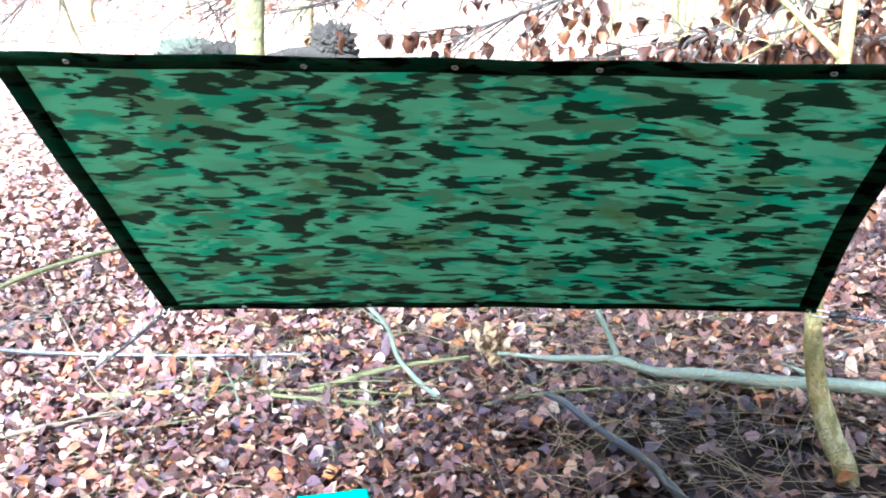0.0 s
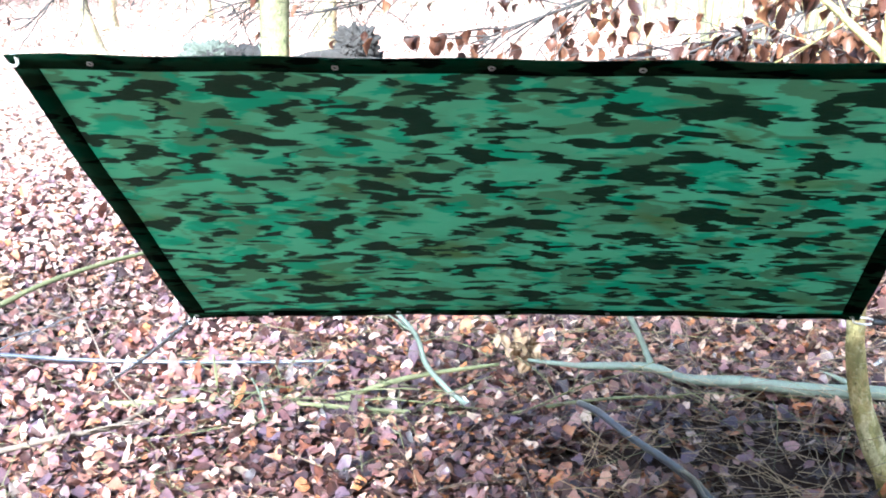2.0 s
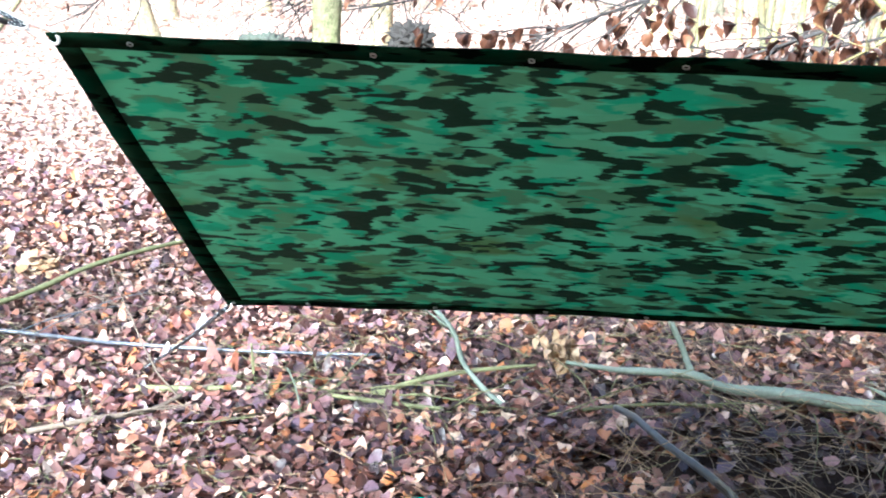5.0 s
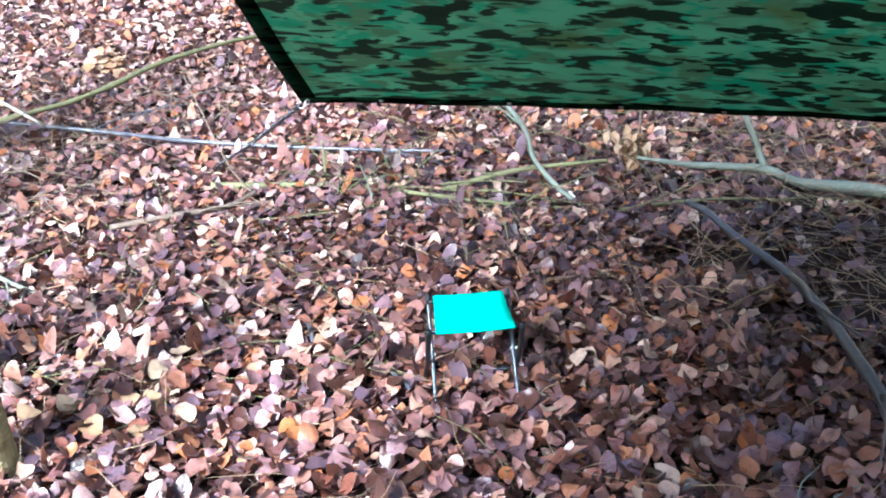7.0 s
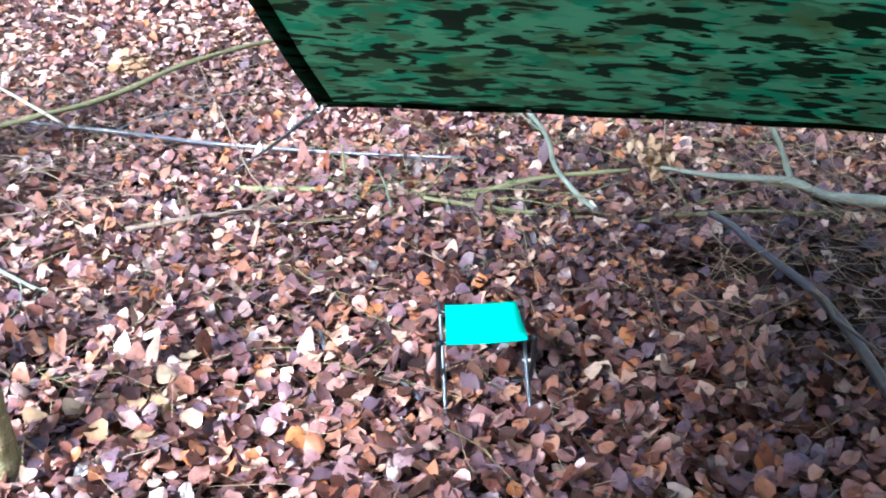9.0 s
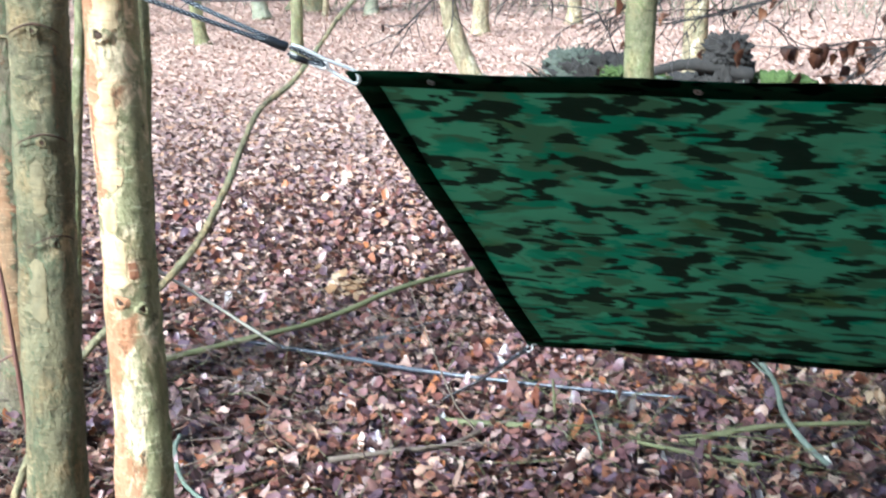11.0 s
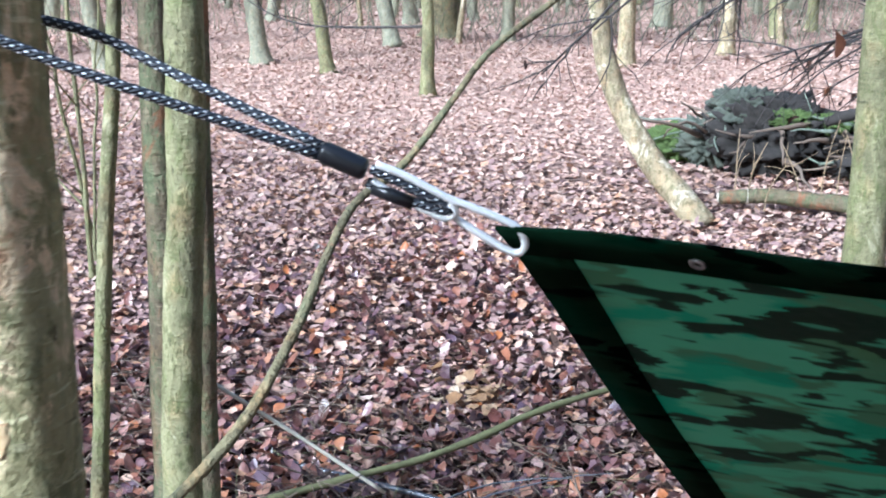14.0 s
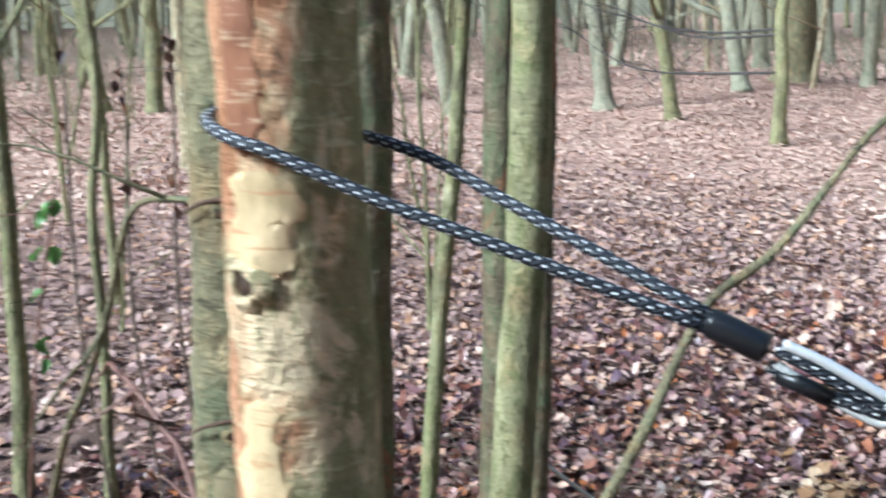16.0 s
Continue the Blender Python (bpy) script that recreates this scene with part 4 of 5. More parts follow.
def shade_beech():
    """Unseen leafy young beech, added behind the walker, shades the floor beside the shelter."""
    g = np.random.default_rng(61)
    ob = tree("unseen young beech with dense rusty leaves, added behind the camp for shade", (-1.2, -1.35), 6.5, 0.09, (0.05, 0.05), M_BARK_FAR, 91, 4, 1, 0.5, wander=0.004)
    for k in range(20):
        a = 1.05 + 0.65 * math.sin(k * 2.4)
        h = 2.7 + 0.05 * k
        q = limb_points(g, (0.03 * h, 0.03 * h, h), (math.cos(a), math.sin(a), 0.25), g.uniform(1.4, 3.2), 0.0, 7, 0.1)
        bm = bmesh.new()
        tube(bm, q, taper(0.022, 0.005, len(q)), 6, 0.1, k)
        part("limb", bm, M_BARK_FAR, ob)
        lines = [limb_points(g, q[i], Vector(g.normal(0, 1, 3)), 0.6, -0.05, 4, 0.2) for i in (2, 3, 4, 5, 6, 7) for _ in range(3)]
        bm = bmesh.new()
        for w in lines:
            tube(bm, w, taper(0.005, 0.001, len(w)), 3, cap=False)
        part("twigs", bm, M_TWIG, ob)
        V, F = hanging_leaves(g, lines, 1000, 0.14, False)
        lv = new("withered_leaves", from_arrays("withered_leaves", V, F, M_HANG))
        lv.parent = ob
        tagged(lv, "curled rust-brown leaves still on the twigs", kind="stuff")
    return ob


shade_beech()


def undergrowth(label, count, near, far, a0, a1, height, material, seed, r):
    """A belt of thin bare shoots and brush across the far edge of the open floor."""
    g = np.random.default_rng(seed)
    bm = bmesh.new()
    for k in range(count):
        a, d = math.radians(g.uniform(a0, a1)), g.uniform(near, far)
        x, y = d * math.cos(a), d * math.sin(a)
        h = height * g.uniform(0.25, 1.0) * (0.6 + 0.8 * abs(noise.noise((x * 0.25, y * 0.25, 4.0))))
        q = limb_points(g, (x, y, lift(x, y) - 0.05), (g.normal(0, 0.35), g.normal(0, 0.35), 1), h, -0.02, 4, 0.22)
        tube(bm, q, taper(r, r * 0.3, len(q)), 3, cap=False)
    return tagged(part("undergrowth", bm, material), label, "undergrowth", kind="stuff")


def far_stems():
    """The many trunks of the wood behind the open floor, too far to tell apart."""
    g = np.random.default_rng(23)
    bm = bmesh.new()
    for k in range(330):
        a, d = math.radians(g.uniform(52, 168)), g.uniform(34, 70)
        x, y = d * math.cos(a), d * math.sin(a)
        q = limb_points(g, (x, y, -0.3), (g.normal(0, 0.06), g.normal(0, 0.06), 1), 13, 0.0, 5, 0.03)
        r = g.uniform(0.06, 0.2)
        tube(bm, q, taper(r, r * 0.4, len(q)), 5, cap=False)
        for j in range(5):
            i = int(g.integers(0, 4))
            p = q[i].lerp(q[i + 1], g.uniform(0, 1))
            w = limb_points(g, p, (g.normal(0, 1), g.normal(0, 1), 0.5), g.uniform(1, 3), 0.0, 4, 0.15)
            tube(bm, w, taper(r * 0.3, 0.01, len(w)), 3, cap=False)
    return tagged(part("far_wood", bm, M_BARK_FAR), "far wood of slim grey-green trunks, mist in their pale colour", "wood", kind="stuff")


far_stems()
# This belt wears the pale far bark, so the haze on it is painted.
undergrowth("brush of thin bare shoots at the wood's edge, mist in its pale colour", 2600, 24, 42, 58, 165, 2.0, M_BARK_FAR, 41, 0.014)
undergrowth("thin brown shoots and brambles at the wood's edge", 500, 20, 28, 58, 165, 1.3, M_TWIG, 42, 0.009)

LB = "beech bough with curled rust-brown winter leaves"
tree("beech tree whose low boughs keep rusty leaves", (3.7, 6.7), 9, 0.15, (0.05, 0), M_BARK_FAR, 90, 5, 2, 0.3, wander=0.004)
for k, pts in enumerate((
        ((3.6, 6.7, 2.2), (2.0, 6.3, 1.7), (1.2, 6.1, 1.4), (0.5, 5.9, 1.14)), ((3.6, 6.7, 1.9), (2.5, 6.0, 1.6), (1.7, 5.9, 1.33), (1.0, 5.8, 1.12)),
        ((3.6, 6.7, 2.4), (1.2, 7.0, 1.75), (0.2, 6.7, 1.36), (-0.4, 6.5, 1.12)), ((3.6, 6.7, 1.7), (2.6, 6.5, 1.45), (2.0, 6.3, 1.25), (1.4, 6.1, 1.1)),
        ((3.6, 6.7, 1.8), (2.4, 6.9, 1.5), (1.5, 6.8, 1.28), (0.7, 6.6, 1.08)), ((3.6, 6.7, 1.6), (2.7, 6.3, 1.4), (2.1, 6.0, 1.3), (1.6, 5.7, 1.2)))):
    beech_bough(LB, pts, 0.015, 101 + k, (380, 520, 150, 520, 420, 480)[k], 24, 0.078)
beech_bough(LB, ((1.5, 7.6, 2.4), (0.2, 7.2, 1.8), (-0.5, 6.9, 1.45), (-1.3, 6.8, 1.2)), 0.012, 6, 14, 6, 0.09)
# Extra boughs added out of view, to darken the right-hand side.
for k in range(8):
    a = math.radians(200 + 18 * k)
    d = Vector((math.cos(a), math.sin(a), 0))
    o = Vector((3.7, 6.7, 2.0 + 0.25 * k))
    beech_bough(LB, (o, o + d * 1.3 + Vector((0, 0, 0.15)), o + d * 2.4, o + d * 3.2 - Vector((0, 0, 0.3))), 0.02, 120 + k, 260, 10, 0.085)
beech_bough("bare dark twigs arching over the open floor", ((-0.6, 8.2, 2.5), (-1.8, 8.1, 1.95), (-2.8, 8.0, 1.5), (-3.15, 8.0, 1.2), (-3.42, 8.0, 0.95)), 0.016, 5, 3, 7, 0.06, 0.5)
beech_bough("bare dark twigs arching over the open floor", ((1.0, 8.4, 2.2), (-0.4, 8.1, 1.6), (-1.3, 8.0, 1.36), (-2.16, 7.9, 1.12)), 0.014, 7, 8, 12, 0.06, 0.7)
beech_bough("bare dark twigs arching over the open floor", ((0.8, 8.0, 1.9), (-0.5, 7.9, 1.45), (-1.2, 7.8, 1.2), (-1.7, 7.7, 1.1)), 0.012, 8, 10, 12, 0.06, 0.6)


BARE = "bare dark twigs arching over the open floor"
for k, pts in enumerate((
        ((3.6, 6.7, 2.8), (0.5, 7.2, 2.2), (-1.255, 7.5, 1.755), (-1.724, 7.5, 1.549), (-2.082, 7.5, 1.468), (-2.34, 7.5, 1.34)),
        ((3.6, 6.7, 2.3), (0.5, 7.4, 1.7), (-1.268, 7.8, 1.359), (-1.72, 7.8, 1.264), (-1.912, 7.8, 1.12)),
        ((3.6, 6.7, 3.0), (0.5, 7.0, 2.3), (-1.555, 7.2, 1.624), (-1.78, 7.2, 1.545), (-2.048, 7.2, 1.53), (-2.184, 7.2, 1.458)),
        ((-1.75, 8.8, 2.3), (-2.3, 8.1, 1.9), (-2.625, 7.9, 1.615), (-2.816, 7.9, 1.428), (-3.066, 7.9, 1.215)))):
    beech_bough(BARE, pts, 0.017, 140 + k, 0, 9, 0.06, 0.5)
for k, pts in enumerate((
        ((-7.43, 13.35, 0.76), (-8.61, 13.3, 0.71), (-9.29, 13.3, 0.74), (-9.81, 13.3, 0.9), (-10.3, 13.3, 1.17)),
        ((-7.43, 13.35, 1.16), (-8.28, 13.3, 1.11), (-8.77, 13.3, 1.17), (-9.36, 13.3, 1.31), (-9.97, 13.3, 1.42)),
        ((-7.43, 13.35, 1.22), (-8.2, 13.3, 1.17), (-8.93, 13.3, 1.22), (-9.44, 13.3, 1.36), (-9.79, 13.3, 1.49)))):
    beech_bough(BARE, pts, 0.016, 150 + k, 0, 10, 0.06, 0.8)


def side_shoot(label, points, r0, r1, material, leaves=0, green=False, seed=0):
    ob = thing("shoot", label, "shoot", points[0], "shoots beside the tied trees")
    o = Vector(points[0])
    p = spline([Vector(q) - o for q in points], 6)
    bm = bmesh.new()
    tube(bm, p, taper(r0, r1, len(p)), 7, 0.2, seed)
    part("stem", bm, material, ob)
    g = np.random.default_rng(seed)
    for k in range(5):
        i = int(g.integers(3, len(p)))
        q = limb_points(g, p[i], Vector(g.normal(0, 1, 3)), g.uniform(0.08, 0.3), -0.03, 4, 0.2)
        bm = bmesh.new()
        tube(bm, q, taper(r1 * 0.6, 0.001, len(q)), 4, cap=False)
        part("twig", bm, material, ob)
    if leaves:
        V, F = hanging_leaves(g, [p], leaves, 0.036 if green else 0.04)
        lv = new("leaf", from_arrays("leaf", V, F, M_GREEN if green else M_HANG))
        lv.parent = ob
        tagged(lv, "fresh green bramble leaves" if green else "withered brown leaves", kind="stuff")
    return ob


side_shoot("thin arched shoot bent down beside the olive tree", ((-1.87, 3.0, 1.44), (-1.95, 3.04, 1.435), (-2.075, 3.08, 1.419), (-2.189, 3.08, 1.405), (-2.251, 3.08, 1.369), (-2.3, 3.08, 1.287), (-2.34, 3.08, 1.21), (-2.442, 3.08, 1.068), (-2.553, 3.08, 0.93), (-2.75, 3.08, 0.5), (-2.85, 3.08, -0.13)), 0.004, 0.0075, M_BARK_OLIVE, seed=3)
side_shoot("red-brown bramble stem beside the olive tree", ((-2.4, 3.09, 1.1), (-2.36, 3.085, 1.13), (-2.327, 3.08, 1.128), (-2.268, 3.08, 1.111), (-2.191, 3.08, 1.07), (-2.141, 3.08, 1.037), (-2.05, 3.06, 0.9), (-2.0, 3.05, 0.5), (-2.02, 3.1, -0.13)), 0.003, 0.0065, M_BRAMBLE, seed=5)
side_shoot("bramble with a few green leaves by the saplings", ((-3.0, 3.1, -0.12), (-2.95, 3.15, 0.5), (-2.87, 3.18, 1.0), (-2.819, 3.221, 1.293), (-2.78, 3.2, 1.305)), 0.004, 0.002, M_BRAMBLE, 9, True, 8)
for k, (x, y, z) in enumerate(((-3.838, 3.908, 1.314), (-3.92, 3.774, 1.558), (-3.776, 4.03, 1.356))):
    side_shoot("thin shoot with withered leaves among the saplings", ((x - 0.1, y + 0.1, -0.12), (x - 0.05, y, 0.7), (x, y, z), (x + 0.08, y - 0.05, z + 0.2)), 0.006, 0.003, M_TWIG, 9, False, 20 + k)


# ---- the tarpaulin ----
TL, TR, BL, BR = Vector((-1.0186, 2.9605, 1.4173)), Vector((0.8586, 2.808, 1.4913)), Vector((-1.0191, 4.0288, 0.5028)), Vector((0.9678, 4.0612, 0.6182))
CLOTH_W, CLOTH_H = 1.94, 1.40
ALONG, DOWN = (TR - TL).normalized(), (BL - TL).normalized()
OUT = ALONG.cross(DOWN).normalized()


def cloth(u, v):
    """A point of the stretched cloth; u across, v from the high edge to the low one."""
    p = TL.lerp(TR, u).lerp(BL.lerp(BR, u), v)
    su, sv = math.sin(math.pi * u), math.sin(math.pi * v)
    p += ALONG * sv * (-0.002 * (1 - u) - 0.023 * u) + DOWN * su * (0.0565 * (1 - v) + 0.0604 * v)
    ripple = 0.0022 * math.sin(u * 29 + 2 * math.sin(v * 4)) * (1 - min(v, 1 - v) * 2) ** 3 + 0.003 * math.sin(v * 13 + 1) * (1 - min(u, 1 - u) * 2) ** 3
    return p + OUT * (0.0403 * su + ripple * min(1.0, 12 * su + 12 * sv))


def cloth_strip(name, u0, u1, v0, v1, nu, nv, off, material, parent, label=""):
    bm = bmesh.new()
    uv = bm.loops.layers.uv.verify()
    nrm = (TR - TL).cross(BL - TL).normalized()
    grid = [[bm.verts.new(cloth(u0 + (u1 - u0) * i / nu, v0 + (v1 - v0) * j / nv) + nrm * off) for i in range(nu + 1)] for j in range(nv + 1)]
    for j in range(nv):
        for i in range(nu):
            f = bm.faces.new((grid[j][i], grid[j][i + 1], grid[j + 1][i + 1], grid[j + 1][i]))
            for loop, (a, b) in zip(f.loops, ((i, j), (i + 1, j), (i + 1, j + 1), (i, j + 1))):
                loop[uv].uv = ((u0 + (u1 - u0) * a / nu) * CLOTH_W, (v0 + (v1 - v0) * b / nv) * CLOTH_H)
    ob = part(name, bm, material, parent, label)
    return ob


def make_tarp():
    ob = thing("tarpaulin", "green camouflage tarpaulin stretched as a sloping lean-to roof", "tarp")
    cloth_strip("sheet", 0, 1, 0, 1, 60, 40, 0, M_TARP, ob, "printed camouflage cloth in four greens")
    hems = []
    hu, hv = 0.052 / CLOTH_W, 0.05 / CLOTH_H
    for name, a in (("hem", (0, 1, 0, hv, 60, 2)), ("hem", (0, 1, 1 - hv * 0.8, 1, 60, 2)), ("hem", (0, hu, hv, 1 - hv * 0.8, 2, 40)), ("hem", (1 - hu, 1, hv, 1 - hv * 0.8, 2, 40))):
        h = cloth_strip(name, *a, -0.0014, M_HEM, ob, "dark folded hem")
        hems.append(h)
        s = h.modifiers.new("thickness", "SOLIDIFY")
        s.thickness, s.offset = 0.0035, 0.0
    nrm = (TR - TL).cross(BL - TL).normalized()
    for v in (0.02, 0.985):
        for u in ((0.0875, 0.35, 0.5125, 0.6625, 0.8875) if v < 0.5 else (0.012, 0.125, 0.32, 0.4875, 0.6375, 0.8875, 0.988)):
            bm = bmesh.new()
            c = cloth(u, v) - nrm * 0.0038
            s = (TR - TL).normalized()
            w = nrm.cross(s)
            tube(bm, [c + (s * math.cos(a) + w * math.sin(a)) * 0.0055 for a in [2 * math.pi * k / 16 for k in range(16)]], 0.002, 6, closed=True)
            part("grommet", bm, M_EYELET, hems[0 if v < 0.5 else 1], "bright metal eyelet")
    return ob


make_tarp()


# ---- cords ----
def wire_loop(axis0, axis1, width, up, r, parent, name, label, pinch=0.0):
    """A closed oval of wire between two points."""
    a, b = Vector(axis0), Vector(axis1)
    d = (b - a)
    up = (Vector(up) - d.normalized() * Vector(up).dot(d.normalized())).normalized()
    pts = []
    for k in range(36):
        t = 2 * math.pi * k / 36
        x, y = (1 - math.cos(t)) / 2, math.sin(t)
        y = math.copysign(abs(y) ** 0.65, y)
        pts.append(a + d * x + up * y * width / 2 * (1 - pinch * (1 - x)))
    bm = bmesh.new()
    tube(bm, pts, r, 8, closed=True)
    return part(name, bm, M_STEEL, parent, label)


T0, T1 = Vector((-1.15, 2.903, 1.475)), Vector((-1.106, 2.922, 1.456))


def tree_bungee():
    ob = thing("bungee_cord", "black bungee cord flecked white, looped round tree and tarp hook", "bungee cord")
    c, R = Vector((TIED[0] + 0.003, TIED[1] - 0.003, 1.53)), 0.0575
    pts = [T0 + Vector((0, 0, 0.004))]
    aim = math.atan2(T0.y - c.y, T0.x - c.x)
    start = [T0.lerp(c + Vector((math.cos(aim + 1.35) * R, math.sin(aim + 1.35) * R, 0.06)), t) + Vector((0, 0, 0.004)) for t in (0.25, 0.5, 0.75)]
    pts += start
    for k in range(13):
        a = aim + 1.35 + (2 * math.pi - 2.7) * k / 12
        pts.append(c + Vector((math.cos(a) * R, math.sin(a) * R, 0.05 + 0.018 * math.sin(math.pi * k / 12))))
    e = pts[-1]
    pts += [e.lerp(T0, t) - Vector((0, 0, 0.004)) for t in (0.25, 0.5, 0.75, 1.0)]
    bm = bmesh.new()
    tube(bm, spline(pts, 4), 0.0046, 10)
    part("cord", bm, M_CORD, ob)
    d = (T1 - T0).normalized()
    bm = bmesh.new()
    S1 = T0 + (T1 - T0) * 0.66
    tube(bm, [T0 - d * 0.004, T0 - d * 0.002, T0, S1, S1 + d * 0.002, S1 + d * 0.004], [0.006, 0.0088, 0.0096, 0.0096, 0.0088, 0.006], 14)
    part("sleeve", bm, M_PLASTIC, ob, "glossy black plastic sleeve")
    up = Vector((0.25, -0.15, 0.95))
    hook = TL + Vector((0.012, 0.006, -0.012))
    mid = T1.lerp(hook, 0.5)
    bm = bmesh.new()
    tube(bm, spline([T1 - d * 0.01 + up * 0.003, T1 + d * 0.015 + up * 0.002, mid + d * 0.004, T1 + d * 0.016 - up * 0.012, T1 - d * 0.012 - up * 0.01], 6), 0.0044, 8)
    part("cord_end", bm, M_CORD, ob)
    bm = bmesh.new()
    tube(bm, [T1 - d * 0.006 - up * 0.013, T1 + d * 0.03 - up * 0.012], 0.006, 10)
    part("cord_stop", bm, M_PLASTIC, ob, "black plastic cord stop")
    side = up.cross(d).normalized()
    nose = hook + d * 0.012
    n = (nose - T1).normalized()
    wire = [T1 - d * 0.006 + up * 0.009, T1 + n * 0.02 + up * 0.011, mid + up * 0.010, mid + n * 0.02 + up * 0.012, nose - n * 0.016 + up * 0.014,
            nose - n * 0.004 + up * 0.009, nose + up * 0.0, nose - n * 0.005 - up * 0.009, nose - n * 0.018 - up * 0.011, mid + n * 0.014 - up * 0.008 + side * 0.004, mid + n * 0.004 - up * 0.004 + side * 0.004]
    bm = bmesh.new()
    tube(bm, spline(wire, 6), 0.0034, 8)
    part("hook", bm, M_STEEL, ob, "bright steel wire hook")
    wire = [T1 - d * 0.008 - up * 0.007, T1 + n * 0.01 - up * 0.010, mid - n * 0.008 - up * 0.010, mid + n * 0.004 - up * 0.006, mid + n * 0.008 + up * 0.001, mid + n * 0.002 + up * 0.007]
    bm = bmesh.new()
    tube(bm, spline(wire, 6), 0.0034, 8)
    part("hook_leg", bm, M_STEEL, ob, "bright steel wire leg")
    return ob


tree_bungee()


def ground_bungee(corner, peg, label, group="guy cords"):
    ob = thing("bungee_cord", label, "bungee cord", group=group)
    a, b = Vector(corner), Vector(peg)
    d = (b - a).normalized()
    wire_loop(a - d * 0.01, a + d * 0.055, 0.02, (0, 0, 1), 0.0024, ob, "hook", "bright steel wire hook")
    bm = bmesh.new()
    tube(bm, [a + d * 0.05, a + d * 0.1], 0.009, 10)
    part("sleeve", bm, M_PLASTIC, ob)
    bm = bmesh.new()
    side = d.cross(Vector((0, 0, 1))).normalized()
    tube(bm, spline([a + d * 0.09 + side * 0.004, a.lerp(b, 0.5) + side * 0.006 - Vector((0, 0, 0.01)), b], 6), 0.0046, 8)
    tube(bm, spline([a + d * 0.09 - side * 0.004, a.lerp(b, 0.5) - side * 0.006 - Vector((0, 0, 0.012)), b], 6), 0.0046, 8)
    part("cord", bm, M_CORD, ob)
    return ob


ground_bungee(BL + Vector((0.01, -0.005, 0.0)), (-1.7, 4.92, -0.14), "dark bungee cord from the tarp's low corner down to the leaves")
ground_bungee(BR + Vector((-0.01, -0.005, 0.0)), (2.1, 4.25, 0.5), "black bungee cord flecked white from the tarp's low corner")


# ---- folding stool ----
def make_stool():
    ob = thing("folding_stool", "small folding stool with turquoise sling seat and tube legs", "stool", (-0.331, 3.336, 0.0))
    ob.rotation_euler = (0, math.radians(-4), math.radians(17))
    W, D, H, F = 0.109, 0.09, 0.25, 0.085
    near = -0.09                                      # the seat's near edge
    bm = bmesh.new()
    n = 14
    top, low = [], []
    for j in range(n + 1):
        t = -1 + 2 * j / n
        z = H - 0.010 * (1 - t * t) + 0.004
        row, row2 = [], []
        for i in range(9):
            x = (-1 + 2 * i / 8) * (W - 0.010)
            zz = z - 0.003 * (1 - (x / W) ** 2)
            drop = 0.012 * max(0, abs(t) - 0.84) / 0.16
            y = near + (D - near) * (t + 1) / 2
            narrow = 1 - 0.09 * (t + 1) / 2
            row.append(bm.verts.new((x * narrow, y + 0.008 * t, zz - drop)))
            row2.append(bm.verts.new((x * narrow, y + 0.006 * t, zz - drop - 0.003)))
        top.append(row)
        low.append(row2)
    for j in range(n):
        for i in range(8):
            bm.faces.new((top[j][i], top[j][i + 1], top[j + 1][i + 1], top[j + 1][i]))
            bm.faces.new((low[j][i], low[j + 1][i], low[j + 1][i + 1], low[j][i + 1]))
        bm.faces.new((top[j][0], top[j + 1][0], low[j + 1][0], low[j][0]))
        bm.faces.new((top[j][8], low[j][8], low[j + 1][8], top[j + 1][8]))
    for j in (0, n):
        for i in range(8):
            bm.faces.new((top[j][i], low[j][i], low[j][i + 1], top[j][i + 1]) if j == 0 else (top[j][i], top[j][i + 1], low[j][i + 1], low[j][i]))
    part("seat", bm, M_SEAT, ob, "bright turquoise cloth sling seat")
    for s in (-1, 1):
        rod("leg", ((s * (W - 0.004), D, H), (s * (W - 0.004), 0, H / 2), (s * (W - 0.002), -F - 0.012, 0.0)), 0.0055, 0.0055, M_FRAME_GREY, ob, 10, 0, "grey steel tube leg")
        rod("leg", ((s * (W + 0.008), near, H - 0.004), (s * (W + 0.01), near * 0.3, H / 2), (s * (W + 0.012), F, 0.0)), 0.0075, 0.0075, M_FRAME, ob, 10, 0, "black steel tube leg")
        bm = bmesh.new()
        tube(bm, [(s * (W - 0.012), 0, H / 2 - 0.002), (s * (W + 0.016), 0, H / 2 - 0.002)], 0.004, 8)
        part("pivot", bm, M_STEEL, ob)
    rod("seat_bar", ((-W - 0.006, near + 0.01, H - 0.013), (0, near + 0.01, H - 0.015), (W + 0.006, near + 0.01, H - 0.013)), 0.006, 0.006, M_FRAME, ob, 10, 0)
    rod("seat_bar", ((-W, D - 0.016, H - 0.013), (0, D - 0.016, H - 0.015), (W, D - 0.016, H - 0.013)), 0.006, 0.006, M_FRAME, ob, 10, 0)
    rod("foot_bar", ((-W, F, 0.008), (0, F, 0.008), (W, F, 0.008)), 0.005, 0.005, M_FRAME_GREY, ob, 8, 0)
    return ob


make_stool()


